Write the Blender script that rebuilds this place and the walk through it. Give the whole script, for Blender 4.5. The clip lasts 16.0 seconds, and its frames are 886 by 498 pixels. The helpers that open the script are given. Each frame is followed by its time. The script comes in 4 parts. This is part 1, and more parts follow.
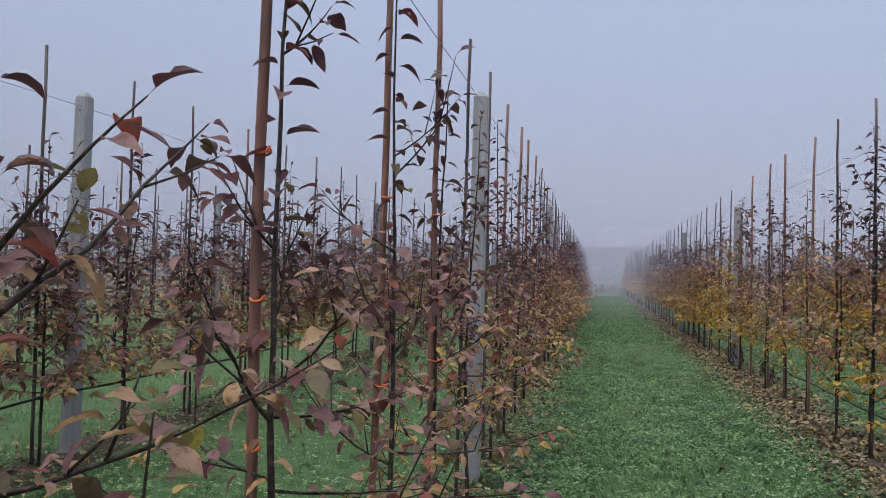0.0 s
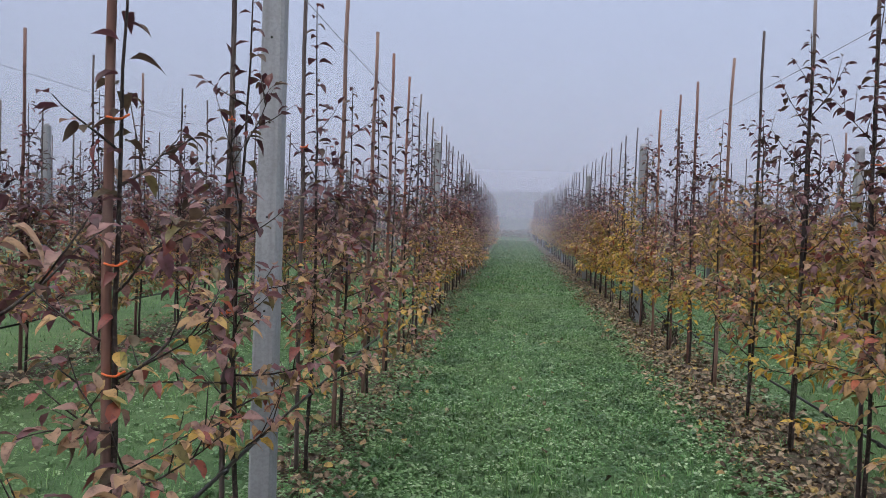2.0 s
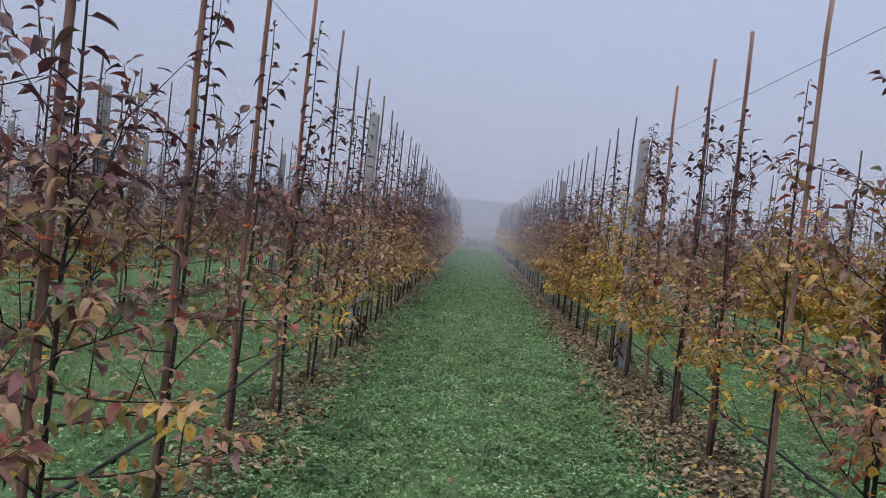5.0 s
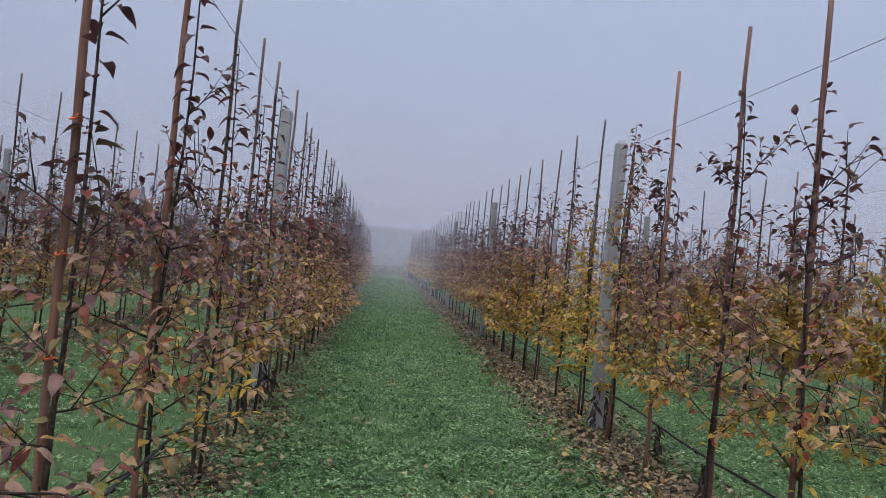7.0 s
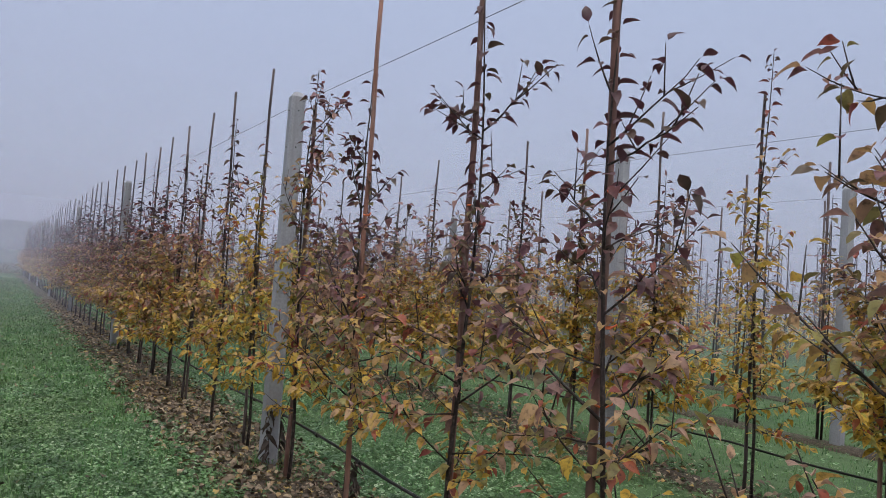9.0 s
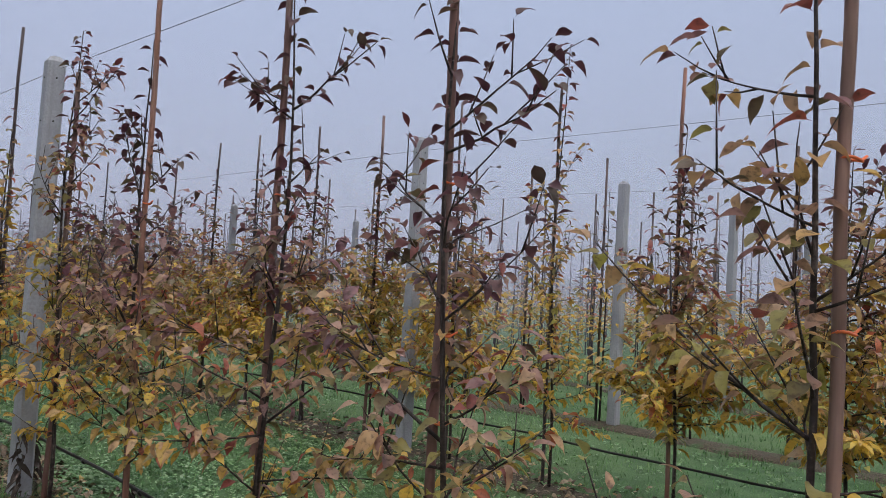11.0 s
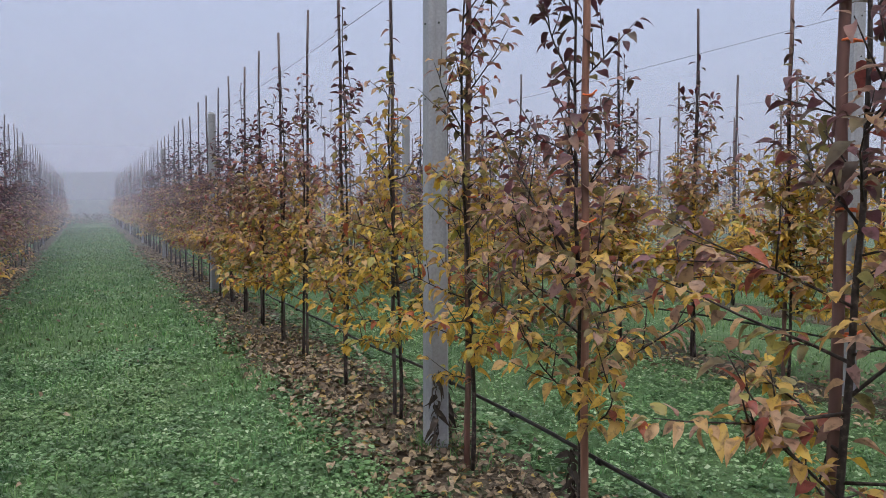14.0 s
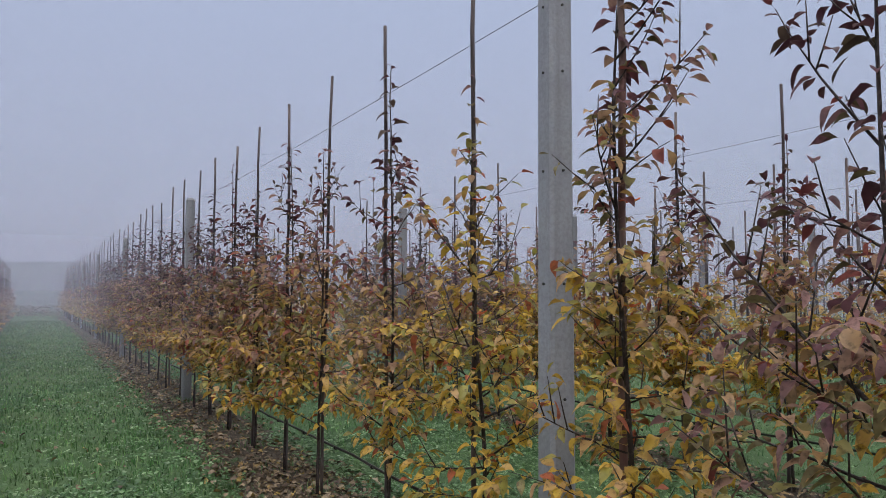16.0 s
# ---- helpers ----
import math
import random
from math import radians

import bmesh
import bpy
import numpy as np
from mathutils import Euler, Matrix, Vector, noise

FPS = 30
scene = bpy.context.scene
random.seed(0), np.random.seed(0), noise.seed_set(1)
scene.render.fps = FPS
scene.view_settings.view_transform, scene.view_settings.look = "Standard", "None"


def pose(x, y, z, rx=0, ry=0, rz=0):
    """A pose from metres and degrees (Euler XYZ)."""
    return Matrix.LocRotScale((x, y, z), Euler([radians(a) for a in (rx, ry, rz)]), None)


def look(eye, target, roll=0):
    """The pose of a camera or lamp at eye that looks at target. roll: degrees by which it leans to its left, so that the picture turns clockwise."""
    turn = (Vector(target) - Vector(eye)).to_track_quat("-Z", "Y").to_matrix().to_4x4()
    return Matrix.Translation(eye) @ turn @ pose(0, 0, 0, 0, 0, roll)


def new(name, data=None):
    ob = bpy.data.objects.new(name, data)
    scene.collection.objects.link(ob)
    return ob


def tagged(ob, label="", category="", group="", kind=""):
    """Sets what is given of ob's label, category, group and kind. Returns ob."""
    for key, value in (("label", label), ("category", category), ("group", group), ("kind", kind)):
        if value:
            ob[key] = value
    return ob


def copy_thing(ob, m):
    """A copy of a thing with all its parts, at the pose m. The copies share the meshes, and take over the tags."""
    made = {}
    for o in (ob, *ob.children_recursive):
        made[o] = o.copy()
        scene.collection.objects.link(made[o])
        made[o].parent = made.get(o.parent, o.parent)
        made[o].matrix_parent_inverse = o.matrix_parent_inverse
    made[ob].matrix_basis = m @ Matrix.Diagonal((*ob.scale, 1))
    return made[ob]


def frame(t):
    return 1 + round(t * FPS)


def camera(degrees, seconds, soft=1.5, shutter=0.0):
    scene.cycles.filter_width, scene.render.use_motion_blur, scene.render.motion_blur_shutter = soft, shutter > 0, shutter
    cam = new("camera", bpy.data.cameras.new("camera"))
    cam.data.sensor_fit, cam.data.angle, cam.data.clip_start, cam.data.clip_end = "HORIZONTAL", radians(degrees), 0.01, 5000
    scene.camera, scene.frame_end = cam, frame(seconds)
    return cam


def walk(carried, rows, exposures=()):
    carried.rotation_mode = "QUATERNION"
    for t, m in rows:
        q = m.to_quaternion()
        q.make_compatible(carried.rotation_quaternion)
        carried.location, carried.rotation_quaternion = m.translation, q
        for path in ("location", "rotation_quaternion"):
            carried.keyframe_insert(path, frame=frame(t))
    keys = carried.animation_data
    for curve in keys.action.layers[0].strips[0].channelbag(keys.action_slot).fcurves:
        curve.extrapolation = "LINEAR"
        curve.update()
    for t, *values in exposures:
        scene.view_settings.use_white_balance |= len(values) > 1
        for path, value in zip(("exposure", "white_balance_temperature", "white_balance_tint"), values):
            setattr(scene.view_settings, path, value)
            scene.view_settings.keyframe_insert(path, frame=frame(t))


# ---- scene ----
cam = camera(59.0, 16.0, soft=0.65)
PATH = [
    (0, (0.048, 0.008, 1.506), (-0.339, 1.969, 1.562), 1.7),
    (0.5, (0.053, 0.47, 1.502), (-0.334, 2.432, 1.553), -0.3),
    (1, (0.195, 0.917, 1.503), (-0.194, 2.878, 1.452), -1.6),
    (1.5, (0.344, 1.302, 1.527), (-0.034, 3.263, 1.417), 1.0),
    (2, (0.381, 1.757, 1.541), (0.213, 3.749, 1.46), 2.1),
    (2.5, (0.532, 2.206, 1.531), (0.466, 4.19, 1.284), 3.3),
    (3, (0.609, 2.702, 1.517), (0.555, 4.692, 1.323), 3.1),
    (3.5, (0.706, 3.193, 1.528), (0.691, 5.191, 1.437), 3.1),
    (4, (0.735, 3.688, 1.493), (0.729, 5.687, 1.455), 4.9),
    (4.2, (0.703, 3.907, 1.492), (0.701, 5.906, 1.445), 5.8),
    (6.3, (0.313, 5.944, 1.488), (0.138, 7.935, 1.421), 5.1),
    (6.5, (0.285, 6.133, 1.473), (0.145, 8.127, 1.42), 5.4),
    (7, (0.215, 6.643, 1.462), (0.366, 8.637, 1.494), 5.6),
    (7.5, (0.25, 7.15, 1.432), (0.464, 9.138, 1.47), 4.6),
    (8, (0.237, 7.588, 1.412), (0.706, 9.532, 1.446), 5.5),
    (8.5, (0.32, 7.992, 1.407), (1.117, 9.826, 1.461), 5.3),
    (9, (0.501, 8.328, 1.426), (1.494, 10.062, 1.517), 4.2),
    (9.5, (0.554, 8.575, 1.44), (1.883, 10.066, 1.542), 3.5),
    (9.7, (0.563, 8.655, 1.446), (2.04, 9.998, 1.558), 3.1),
    (11.8, (0.601, 8.755, 1.467), (1.899, 10.275, 1.52), 4.2),
    (12, (0.595, 8.778, 1.465), (1.712, 10.437, 1.488), 4.1),
    (12.5, (0.512, 8.971, 1.453), (1.35, 10.787, 1.45), 3.5),
    (13, (0.528, 9.264, 1.404), (1.351, 11.083, 1.282), 3.1),
    (13.5, (0.617, 9.614, 1.38), (1.432, 11.428, 1.168), 1.5),
    (14, (0.618, 9.955, 1.389), (1.442, 11.774, 1.272), -0.1),
    (14.5, (0.545, 10.336, 1.416), (1.371, 12.155, 1.325), 0.6),
    (15, (0.614, 10.708, 1.429), (1.367, 12.561, 1.427), 0.3),
    (15.5, (0.6, 11.005, 1.437), (1.281, 12.884, 1.5), -0.1),
    (16, (0.499, 11.314, 1.452), (1.424, 13.083, 1.571), 0.2),
]
walk(cam, [(t, look(eye, target, roll)) for t, eye, target, roll in PATH],
     [(0, 0.07), (0.5, 0.07), (1, 0.22), (1.5, 0.28), (2, 0.20), (2.5, 0.41), (3, 0.45), (3.5, 0.30), (4, 0.08), (6.5, 0.23), (7, 0.03), (8, 0.06), (9.5, 0.08), (12.5, 0.17),
      (13, 0.25), (13.5, 0.34), (14, 0.27), (14.5, 0.20), (15, 0.16), (15.5, 0.08), (16, 0.02)])

# world: a bright overcast deck over morning mist, and a very soft sun behind it
world = bpy.data.worlds.new("overcast_sky")
scene.world = world
world.use_nodes = True
wt = world.node_tree
wt.nodes.clear()
w_out, w_bg = wt.nodes.new("ShaderNodeOutputWorld"), wt.nodes.new("ShaderNodeBackground")
w_sky = wt.nodes.new("ShaderNodeTexSky")
w_sky.sky_type, w_sky.sun_disc = "NISHITA", False
w_sky.sun_elevation, w_sky.sun_rotation = radians(38), radians(200)
w_sky.air_density, w_sky.dust_density = 1.0, 4.0
w_co, w_sep = wt.nodes.new("ShaderNodeTexCoord"), wt.nodes.new("ShaderNodeSeparateXYZ")
w_ramp = wt.nodes.new("ShaderNodeValToRGB")
for el, (pos, col) in zip((w_ramp.color_ramp.elements[0], w_ramp.color_ramp.elements[1], w_ramp.color_ramp.elements.new(0.5), w_ramp.color_ramp.elements.new(0.3)),
                          ((0.0, (0.42, 0.46, 0.61)), (1.0, (4.4, 4.3, 4.3)), (0.53, (4.0, 3.95, 4.08)), (0.38, (0.39, 0.445, 0.605)))):
    el.position, el.color = pos, (*col, 1)
w_mix = wt.nodes.new("ShaderNodeMix")
w_mix.data_type = "RGBA"
w_mix.inputs["Factor"].default_value = 0.03
wt.links.new(w_co.outputs["Generated"], w_sep.inputs[0])
wt.links.new(w_sep.outputs["Z"], w_ramp.inputs[0])
wt.links.new(w_ramp.outputs[0], w_mix.inputs["A"])
wt.links.new(w_sky.outputs[0], w_mix.inputs["B"])
wt.links.new(w_mix.outputs["Result"], w_bg.inputs["Color"])
wt.links.new(w_bg.outputs[0], w_out.inputs[0])
w_bg.inputs["Strength"].default_value = 1.0

sun = new("sun", bpy.data.lights.new("sun", "SUN"))
sun.data.energy, sun.data.angle, sun.data.color = 1.5, radians(60), (1.0, 0.97, 0.93)
sun.matrix_basis = look((0, 0, 30), (4, 9, 0))

# ---- materials ----


class Graph:
    """A small builder for one node material."""

    def __init__(self, name, rough=0.7):
        self.mat = bpy.data.materials.new(name)
        self.mat.use_nodes = True
        self.t = self.mat.node_tree
        self.bsdf = self.t.nodes["Principled BSDF"]
        self.bsdf.inputs["Roughness"].default_value = rough

    def node(self, kind, **values):
        n = self.t.nodes.new(kind)
        for k, v in values.items():
            n.inputs[k.replace("_", " ")].default_value = v
        return n

    def link(self, a, b):
        self.t.links.new(a, b)

    def math(self, op, a, b=None):
        n = self.t.nodes.new("ShaderNodeMath")
        n.operation = op
        for i, v in enumerate((a, b)):
            if v is None:
                continue
            if isinstance(v, (int, float)):
                n.inputs[i].default_value = v
            else:
                self.link(v, n.inputs[i])
        return n.outputs[0]

    def noise(self, scale, detail=4.0, vector=None, rough=0.55):
        n = self.node("ShaderNodeTexNoise", Scale=scale, Detail=detail, Roughness=rough)
        if vector is None:
            vector = self.place()
        self.link(vector, n.inputs["Vector"])
        return n.outputs["Fac"]

    def place(self):
        return self.node("ShaderNodeNewGeometry").outputs["Position"]

    def local(self):
        return self.node("ShaderNodeTexCoord").outputs["Object"]

    def island(self):
        return self.node("ShaderNodeNewGeometry").outputs["Random Per Island"]

    def own(self):
        return self.node("ShaderNodeObjectInfo").outputs["Random"]

    def axis(self, vector, which):
        n = self.node("ShaderNodeSeparateXYZ")
        self.link(vector, n.inputs[0])
        return n.outputs[which]

    def ramp(self, fac, stops, step=False):
        n = self.t.nodes.new("ShaderNodeValToRGB")
        r = n.color_ramp
        if step:
            r.interpolation = "CONSTANT"
        while len(r.elements) < len(stops):
            r.elements.new(0.5)
        for e, (p, c) in zip(r.elements, stops):
            e.position, e.color = p, (*c, 1)
        self.link(fac, n.inputs[0])
        return n.outputs[0]

    def mix(self, fac, a, b, blend="MIX"):
        n = self.t.nodes.new("ShaderNodeMix")
        n.data_type, n.blend_type = "RGBA", blend
        for key, v in (("Factor", fac), ("A", a), ("B", b)):
            if isinstance(v, (int, float)):
                n.inputs[key].default_value = v
            elif isinstance(v, tuple):
                n.inputs[key].default_value = (*v, 1)
            else:
                self.link(v, n.inputs[key])
        return n.outputs["Result"]

    def bump(self, height, strength=0.4, distance=0.01):
        n = self.node("ShaderNodeBump", Strength=strength, Distance=distance)
        self.link(height, n.inputs["Height"])
        self.link(n.outputs[0], self.bsdf.inputs["Normal"])

    def colour(self, c):
        self.link(c, self.bsdf.inputs["Base Color"])

    def see_through(self, c, share):
        """Lets a share of the light pass through a thin leaf."""
        tr = self.node("ShaderNodeBsdfTranslucent")
        self.link(c, tr.inputs["Color"])
        m = self.node("ShaderNodeMixShader", Fac=share)
        self.link(self.bsdf.outputs[0], m.inputs[1])
        self.link(tr.outputs[0], m.inputs[2])
        self.link(m.outputs[0], self.t.nodes["Material Output"].inputs["Surface"])


def leaf_material(name, shift, spread, rise=1.0):
    """Autumn apple leaves: yellow low on the tree, rust and wine red to brown further up, some still green. The top
    leaves are also painted darker, as silhouettes against the sky.
    """
    g = Graph(name, 0.4)
    p = g.place()
    rnd = g.math("FRACT", g.math("ADD", g.island(), g.own()))
    rnd2 = g.math("FRACT", g.math("MULTIPLY", rnd, 7.31))
    h = g.math("MULTIPLY", g.axis(p, "Z"), 0.41)
    # extra darkening above 1.45 m: backlit silhouette look put into the leaf colour
    h = g.math("ADD", h, g.math("MULTIPLY", g.math("MAXIMUM", g.math("SUBTRACT", g.axis(p, "Z"), 1.45), 0.0), 0.28))
    h = g.math("MULTIPLY", h, rise)
    side = g.math("MULTIPLY", g.math("MINIMUM", g.math("MAXIMUM", g.axis(p, "X"), -1.5), 4.5), -0.07)
    near13 = g.math("DIVIDE", g.math("ABSOLUTE", g.math("SUBTRACT", g.axis(p, "Y"), 14.2)), 6.0)
    along = g.math("ADD", g.math("MULTIPLY", g.math("MAXIMUM", g.math("SUBTRACT", 1.0, near13), 0.0), -0.21), 0.08)
    patch = g.math("ADD", g.math("MULTIPLY", g.math("SUBTRACT", g.noise(0.8, 2.0), 0.5), 0.8), g.math("MULTIPLY", g.math("SUBTRACT", g.noise(3.1, 1.0), 0.5), 0.7))
    v = g.math("ADD", g.math("ADD", g.math("ADD", h, g.math("ADD", side, along)), patch), g.math("MULTIPLY", g.math("SUBTRACT", rnd, 0.5), spread))
    v = g.math("ADD", v, shift)
    c = g.ramp(v, ((0.0, (0.69, 0.51, 0.085)), (0.16, (0.63, 0.455, 0.12)), (0.28, (0.60, 0.42, 0.18)), (0.40, (0.54, 0.37, 0.225)),
                   (0.54, (0.47, 0.315, 0.245)), (0.68, (0.38, 0.235, 0.24)), (0.84, (0.23, 0.11, 0.15)), (1.0, (0.095, 0.042, 0.062))))
    green = g.math("GREATER_THAN", g.math("ADD", rnd2, g.math("MULTIPLY", g.math("SUBTRACT", g.noise(1.3, 1.0), 0.5), 0.9)), 0.76)
    c = g.mix(green, c, g.ramp(v, ((0.0, (0.44, 0.43, 0.11)), (0.4, (0.31, 0.29, 0.12)), (0.7, (0.19, 0.16, 0.09)), (1.0, (0.10, 0.07, 0.062)))))
    crimson = g.math("LESS_THAN", rnd2, 0.07)
    c = g.mix(crimson, c, g.ramp(v, ((0.0, (0.50, 0.16, 0.08)), (0.5, (0.34, 0.10, 0.09)), (1.0, (0.16, 0.05, 0.06)))))
    spots = g.noise(55.0, 3.0)
    c = g.mix(g.ramp(spots, ((0.52, (0, 0, 0)), (0.7, (0.72, 0.72, 0.72)))), c, (0.085, 0.045, 0.035))
    c = g.mix(0.4, c, g.ramp(g.noise(22.0, 3.0), ((0.3, (0.12, 0.08, 0.06)), (0.7, (0.66, 0.52, 0.40)))), "OVERLAY")
    g.colour(c)
    g.see_through(c, 0.38)
    g.bump(g.noise(120.0, 2.0), 0.25, 0.004)
    return g.mat


def bark_material():
    g = Graph("bark", 0.75)
    n = g.noise(60.0, 5.0)
    c = g.ramp(n, ((0.3, (0.016, 0.011, 0.012)), (0.55, (0.042, 0.029, 0.029)), (0.75, (0.14, 0.105, 0.092))))
    g.colour(c)
    g.bump(n, 0.5, 0.004)
    return g.mat


def stake_material(name, tones):
    g = Graph(name, 0.7)
    q = g.node("ShaderNodeMapping")
    q.inputs["Scale"].default_value = (60, 60, 3)
    g.link(g.local(), q.inputs["Vector"])
    n = g.noise(1.0, 5.0, q.outputs[0])
    tint = g.ramp(g.own(), tuple((i / (len(tones) - 1), c) for i, c in enumerate(tones)))
    c = g.mix(g.ramp(n, ((0.35, (0.15, 0.15, 0.15)), (0.7, (0.8, 0.8, 0.8)))), g.mix(0.5, tint, (0.055, 0.034, 0.034)), tint)
    worn = g.noise(1.5, 3.0)
    c = g.mix(g.ramp(worn, ((0.5, (0, 0, 0)), (0.68, (0.6, 0.6, 0.6)))), c, (0.21, 0.17, 0.16))
    g.colour(g.mix(g.ramp(worn, ((0.30, (0.65, 0.65, 0.65)), (0.43, (0, 0, 0)))), c, (0.06, 0.036, 0.036)))
    g.bump(n, 0.4, 0.003)
    return g.mat


def concrete_material():
    g = Graph("concrete", 0.85)
    big, fine = g.noise(3.0, 4.0), g.noise(70.0, 5.0)
    c = g.ramp(big, ((0.3, (0.30, 0.315, 0.365)), (0.7, (0.40, 0.415, 0.47))))
    c = g.mix(g.ramp(fine, ((0.35, (0.45, 0.45, 0.45)), (0.6, (0, 0, 0)))), c, (0.24, 0.235, 0.245))
    streak = g.node("ShaderNodeMapping")
    streak.inputs["Scale"].default_value = (22, 22, 0.8)
    g.link(g.place(), streak.inputs["Vector"])
    c = g.mix(g.ramp(g.noise(1.0, 3.0, streak.outputs[0]), ((0.5, (0, 0, 0)), (0.75, (0.55, 0.55, 0.55)))), c, (0.21, 0.215, 0.23))
    g.colour(c)
    g.bump(fine, 0.4, 0.004)
    return g.mat


def plain_material(name, colour, rough, metal=0.0, vary=0.3):
    g = Graph(name, rough)
    g.bsdf.inputs["Metallic"].default_value = metal
    dark = tuple(v * (1 - vary) for v in colour)
    light = tuple(min(1, v * (1 + vary)) for v in colour)
    n = g.noise(35.0, 4.0)
    g.colour(g.ramp(n, ((0.3, dark), (0.7, light))))
    g.bump(n, 0.2, 0.002)
    return g.mat


def ground_material():
    g = Graph("meadow", 0.9)
    big, mid, fine = g.noise(0.35, 4.0), g.noise(4.5, 4.0), g.noise(60.0, 5.0)
    c = g.ramp(mid, ((0.3, (0.038, 0.095, 0.036)), (0.5, (0.068, 0.152, 0.058)), (0.7, (0.115, 0.21, 0.085))))
    c = g.mix(g.ramp(fine, ((0.35, (0.7, 0.7, 0.7)), (0.65, (0, 0, 0)))), c, (0.035, 0.075, 0.03))
    c = g.mix(g.ramp(big, ((0.4, (0, 0, 0)), (0.65, (0.45, 0.45, 0.45)))), c, (0.13, 0.20, 0.08))
    g.colour(c)
    g.bump(fine, 0.8, 0.03)
    return g.mat


def soil_material():
    g = Graph("soil", 0.95)
    mid, fine = g.noise(6.0, 5.0), g.noise(45.0, 5.0)
    c = g.ramp(fine, ((0.3, (0.042, 0.033, 0.025)), (0.55, (0.095, 0.075, 0.056)), (0.75, (0.18, 0.14, 0.105))))
    c = g.mix(g.ramp(mid, ((0.52, (0, 0, 0)), (0.68, (0.85, 0.85, 0.85)))), c, (0.06, 0.12, 0.045))
    g.colour(c)
    g.bump(fine, 0.9, 0.03)
    return g.mat


def blade_material(name, stops, rough=0.55, share=0.25):
    g = Graph(name, rough)
    c = g.ramp(g.island(), stops)
    c = g.mix(g.ramp(g.noise(1.1, 3.0), ((0.35, (0, 0, 0)), (0.7, (0.5, 0.5, 0.5)))), c, (0.11, 0.23, 0.07))
    c = g.mix(g.ramp(g.noise(3.2, 3.0), ((0.45, (0, 0, 0)), (0.66, (0.85, 0.85, 0.85)))), c, (0.025, 0.075, 0.032))
    c = g.mix(g.ramp(g.noise(0.5, 2.0), ((0.45, (0, 0, 0)), (0.7, (0.35, 0.35, 0.35)))), c, (0.16, 0.22, 0.07))
    g.colour(c)
    g.see_through(c, share)
    return g.mat


def mist_material(name, density, reach):
    """Thin mist: mostly clear, the rest scatters the sky's light, thinning out upwards."""
    g = Graph(name, 1.0)
    z = g.axis(g.place(), "Z")
    rise = g.math("MINIMUM", g.math("MAXIMUM", g.math("DIVIDE", g.math("SUBTRACT", z, 1.0), reach), 0.0), 1.0)
    fade = g.math("POWER", g.math("SUBTRACT", 1.0, rise), 2.0)
    low = g.math("MINIMUM", g.math("MAXIMUM", g.math("MULTIPLY", z, 1.5), 0.0), 1.0)
    fade = g.math("MULTIPLY", fade, low)
    clear, di, tr = g.node("ShaderNodeBsdfTransparent"), g.node("ShaderNodeBsdfDiffuse"), g.node("ShaderNodeBsdfTranslucent")
    for n in (di, tr):
        n.inputs["Color"].default_value = (0.67, 0.675, 0.845, 1)
    both = g.node("ShaderNodeMixShader", Fac=0.5)
    g.link(di.outputs[0], both.inputs[1])
    g.link(tr.outputs[0], both.inputs[2])
    m = g.node("ShaderNodeMixShader")
    g.link(g.math("MULTIPLY", fade, density), m.inputs[0])
    g.link(clear.outputs[0], m.inputs[1])
    g.link(both.outputs[0], m.inputs[2])
    g.link(m.outputs[0], g.t.nodes["Material Output"].inputs["Surface"])
    return g.mat


LEAF = leaf_material("apple_leaf", 0.05, 0.60)
GOLD_LEAF = leaf_material("golden_apple_leaf", -0.06, 0.54, 0.82)
WINE_LEAF = leaf_material("wine_red_apple_leaf", -0.01, 0.58, 1.4)


def litter_material():
    g = Graph("fallen_leaf", 0.7)
    c = g.ramp(g.island(), ((0.0, (0.07, 0.052, 0.04)), (0.22, (0.15, 0.108, 0.076)), (0.48, (0.25, 0.19, 0.125)), (0.72, (0.40, 0.325, 0.235)), (0.9, (0.34, 0.23, 0.10)), (1.0, (0.48, 0.35, 0.11))))
    c = g.mix(g.ramp(g.noise(40.0, 3.0), ((0.45, (0, 0, 0)), (0.7, (0.7, 0.7, 0.7)))), c, (0.09, 0.055, 0.04))
    g.colour(c)
    g.bump(g.noise(90.0, 2.0), 0.3, 0.004)
    return g.mat


LITTER = litter_material()
BARK, CONCRETE = bark_material(), concrete_material()
# grey wood, its tones painted darker to look like silhouettes against the sky
STAKE = stake_material("backlit_grey_stake_wood", ((0.085, 0.066, 0.074), (0.06, 0.05, 0.058), (0.08, 0.057, 0.063), (0.15, 0.122, 0.126)))
STAKE_RED = stake_material("brown_stake_wood", ((0.36, 0.17, 0.12), (0.25, 0.12, 0.10), (0.20, 0.10, 0.092), (0.33, 0.20, 0.165)))
TIE = plain_material("orange_plastic", (0.75, 0.16, 0.05), 0.45)
HOSE = plain_material("black_plastic", (0.02, 0.02, 0.022), 0.4)
WIRE = plain_material("galvanised_wire", (0.25, 0.25, 0.26), 0.45, 0.8)
# near-black colour painted in place of the shade inside a hole
HOLE = plain_material("hole_shadow", (0.05, 0.05, 0.052), 0.9)
MEADOW, SOIL = ground_material(), soil_material()
GRASS = blade_material("grass_blade", ((0.0, (0.065, 0.18, 0.065)), (0.4, (0.13, 0.315, 0.11)), (0.75, (0.21, 0.41, 0.155)), (1.0, (0.38, 0.50, 0.24))))
WEED = blade_material("weed_leaf", ((0.0, (0.04, 0.115, 0.04)), (0.45, (0.12, 0.265, 0.10)), (0.8, (0.25, 0.41, 0.205)), (1.0, (0.48, 0.60, 0.41))), 0.4, 0.2)
DRY = plain_material("dry_scrub", (0.22, 0.165, 0.14), 0.9)
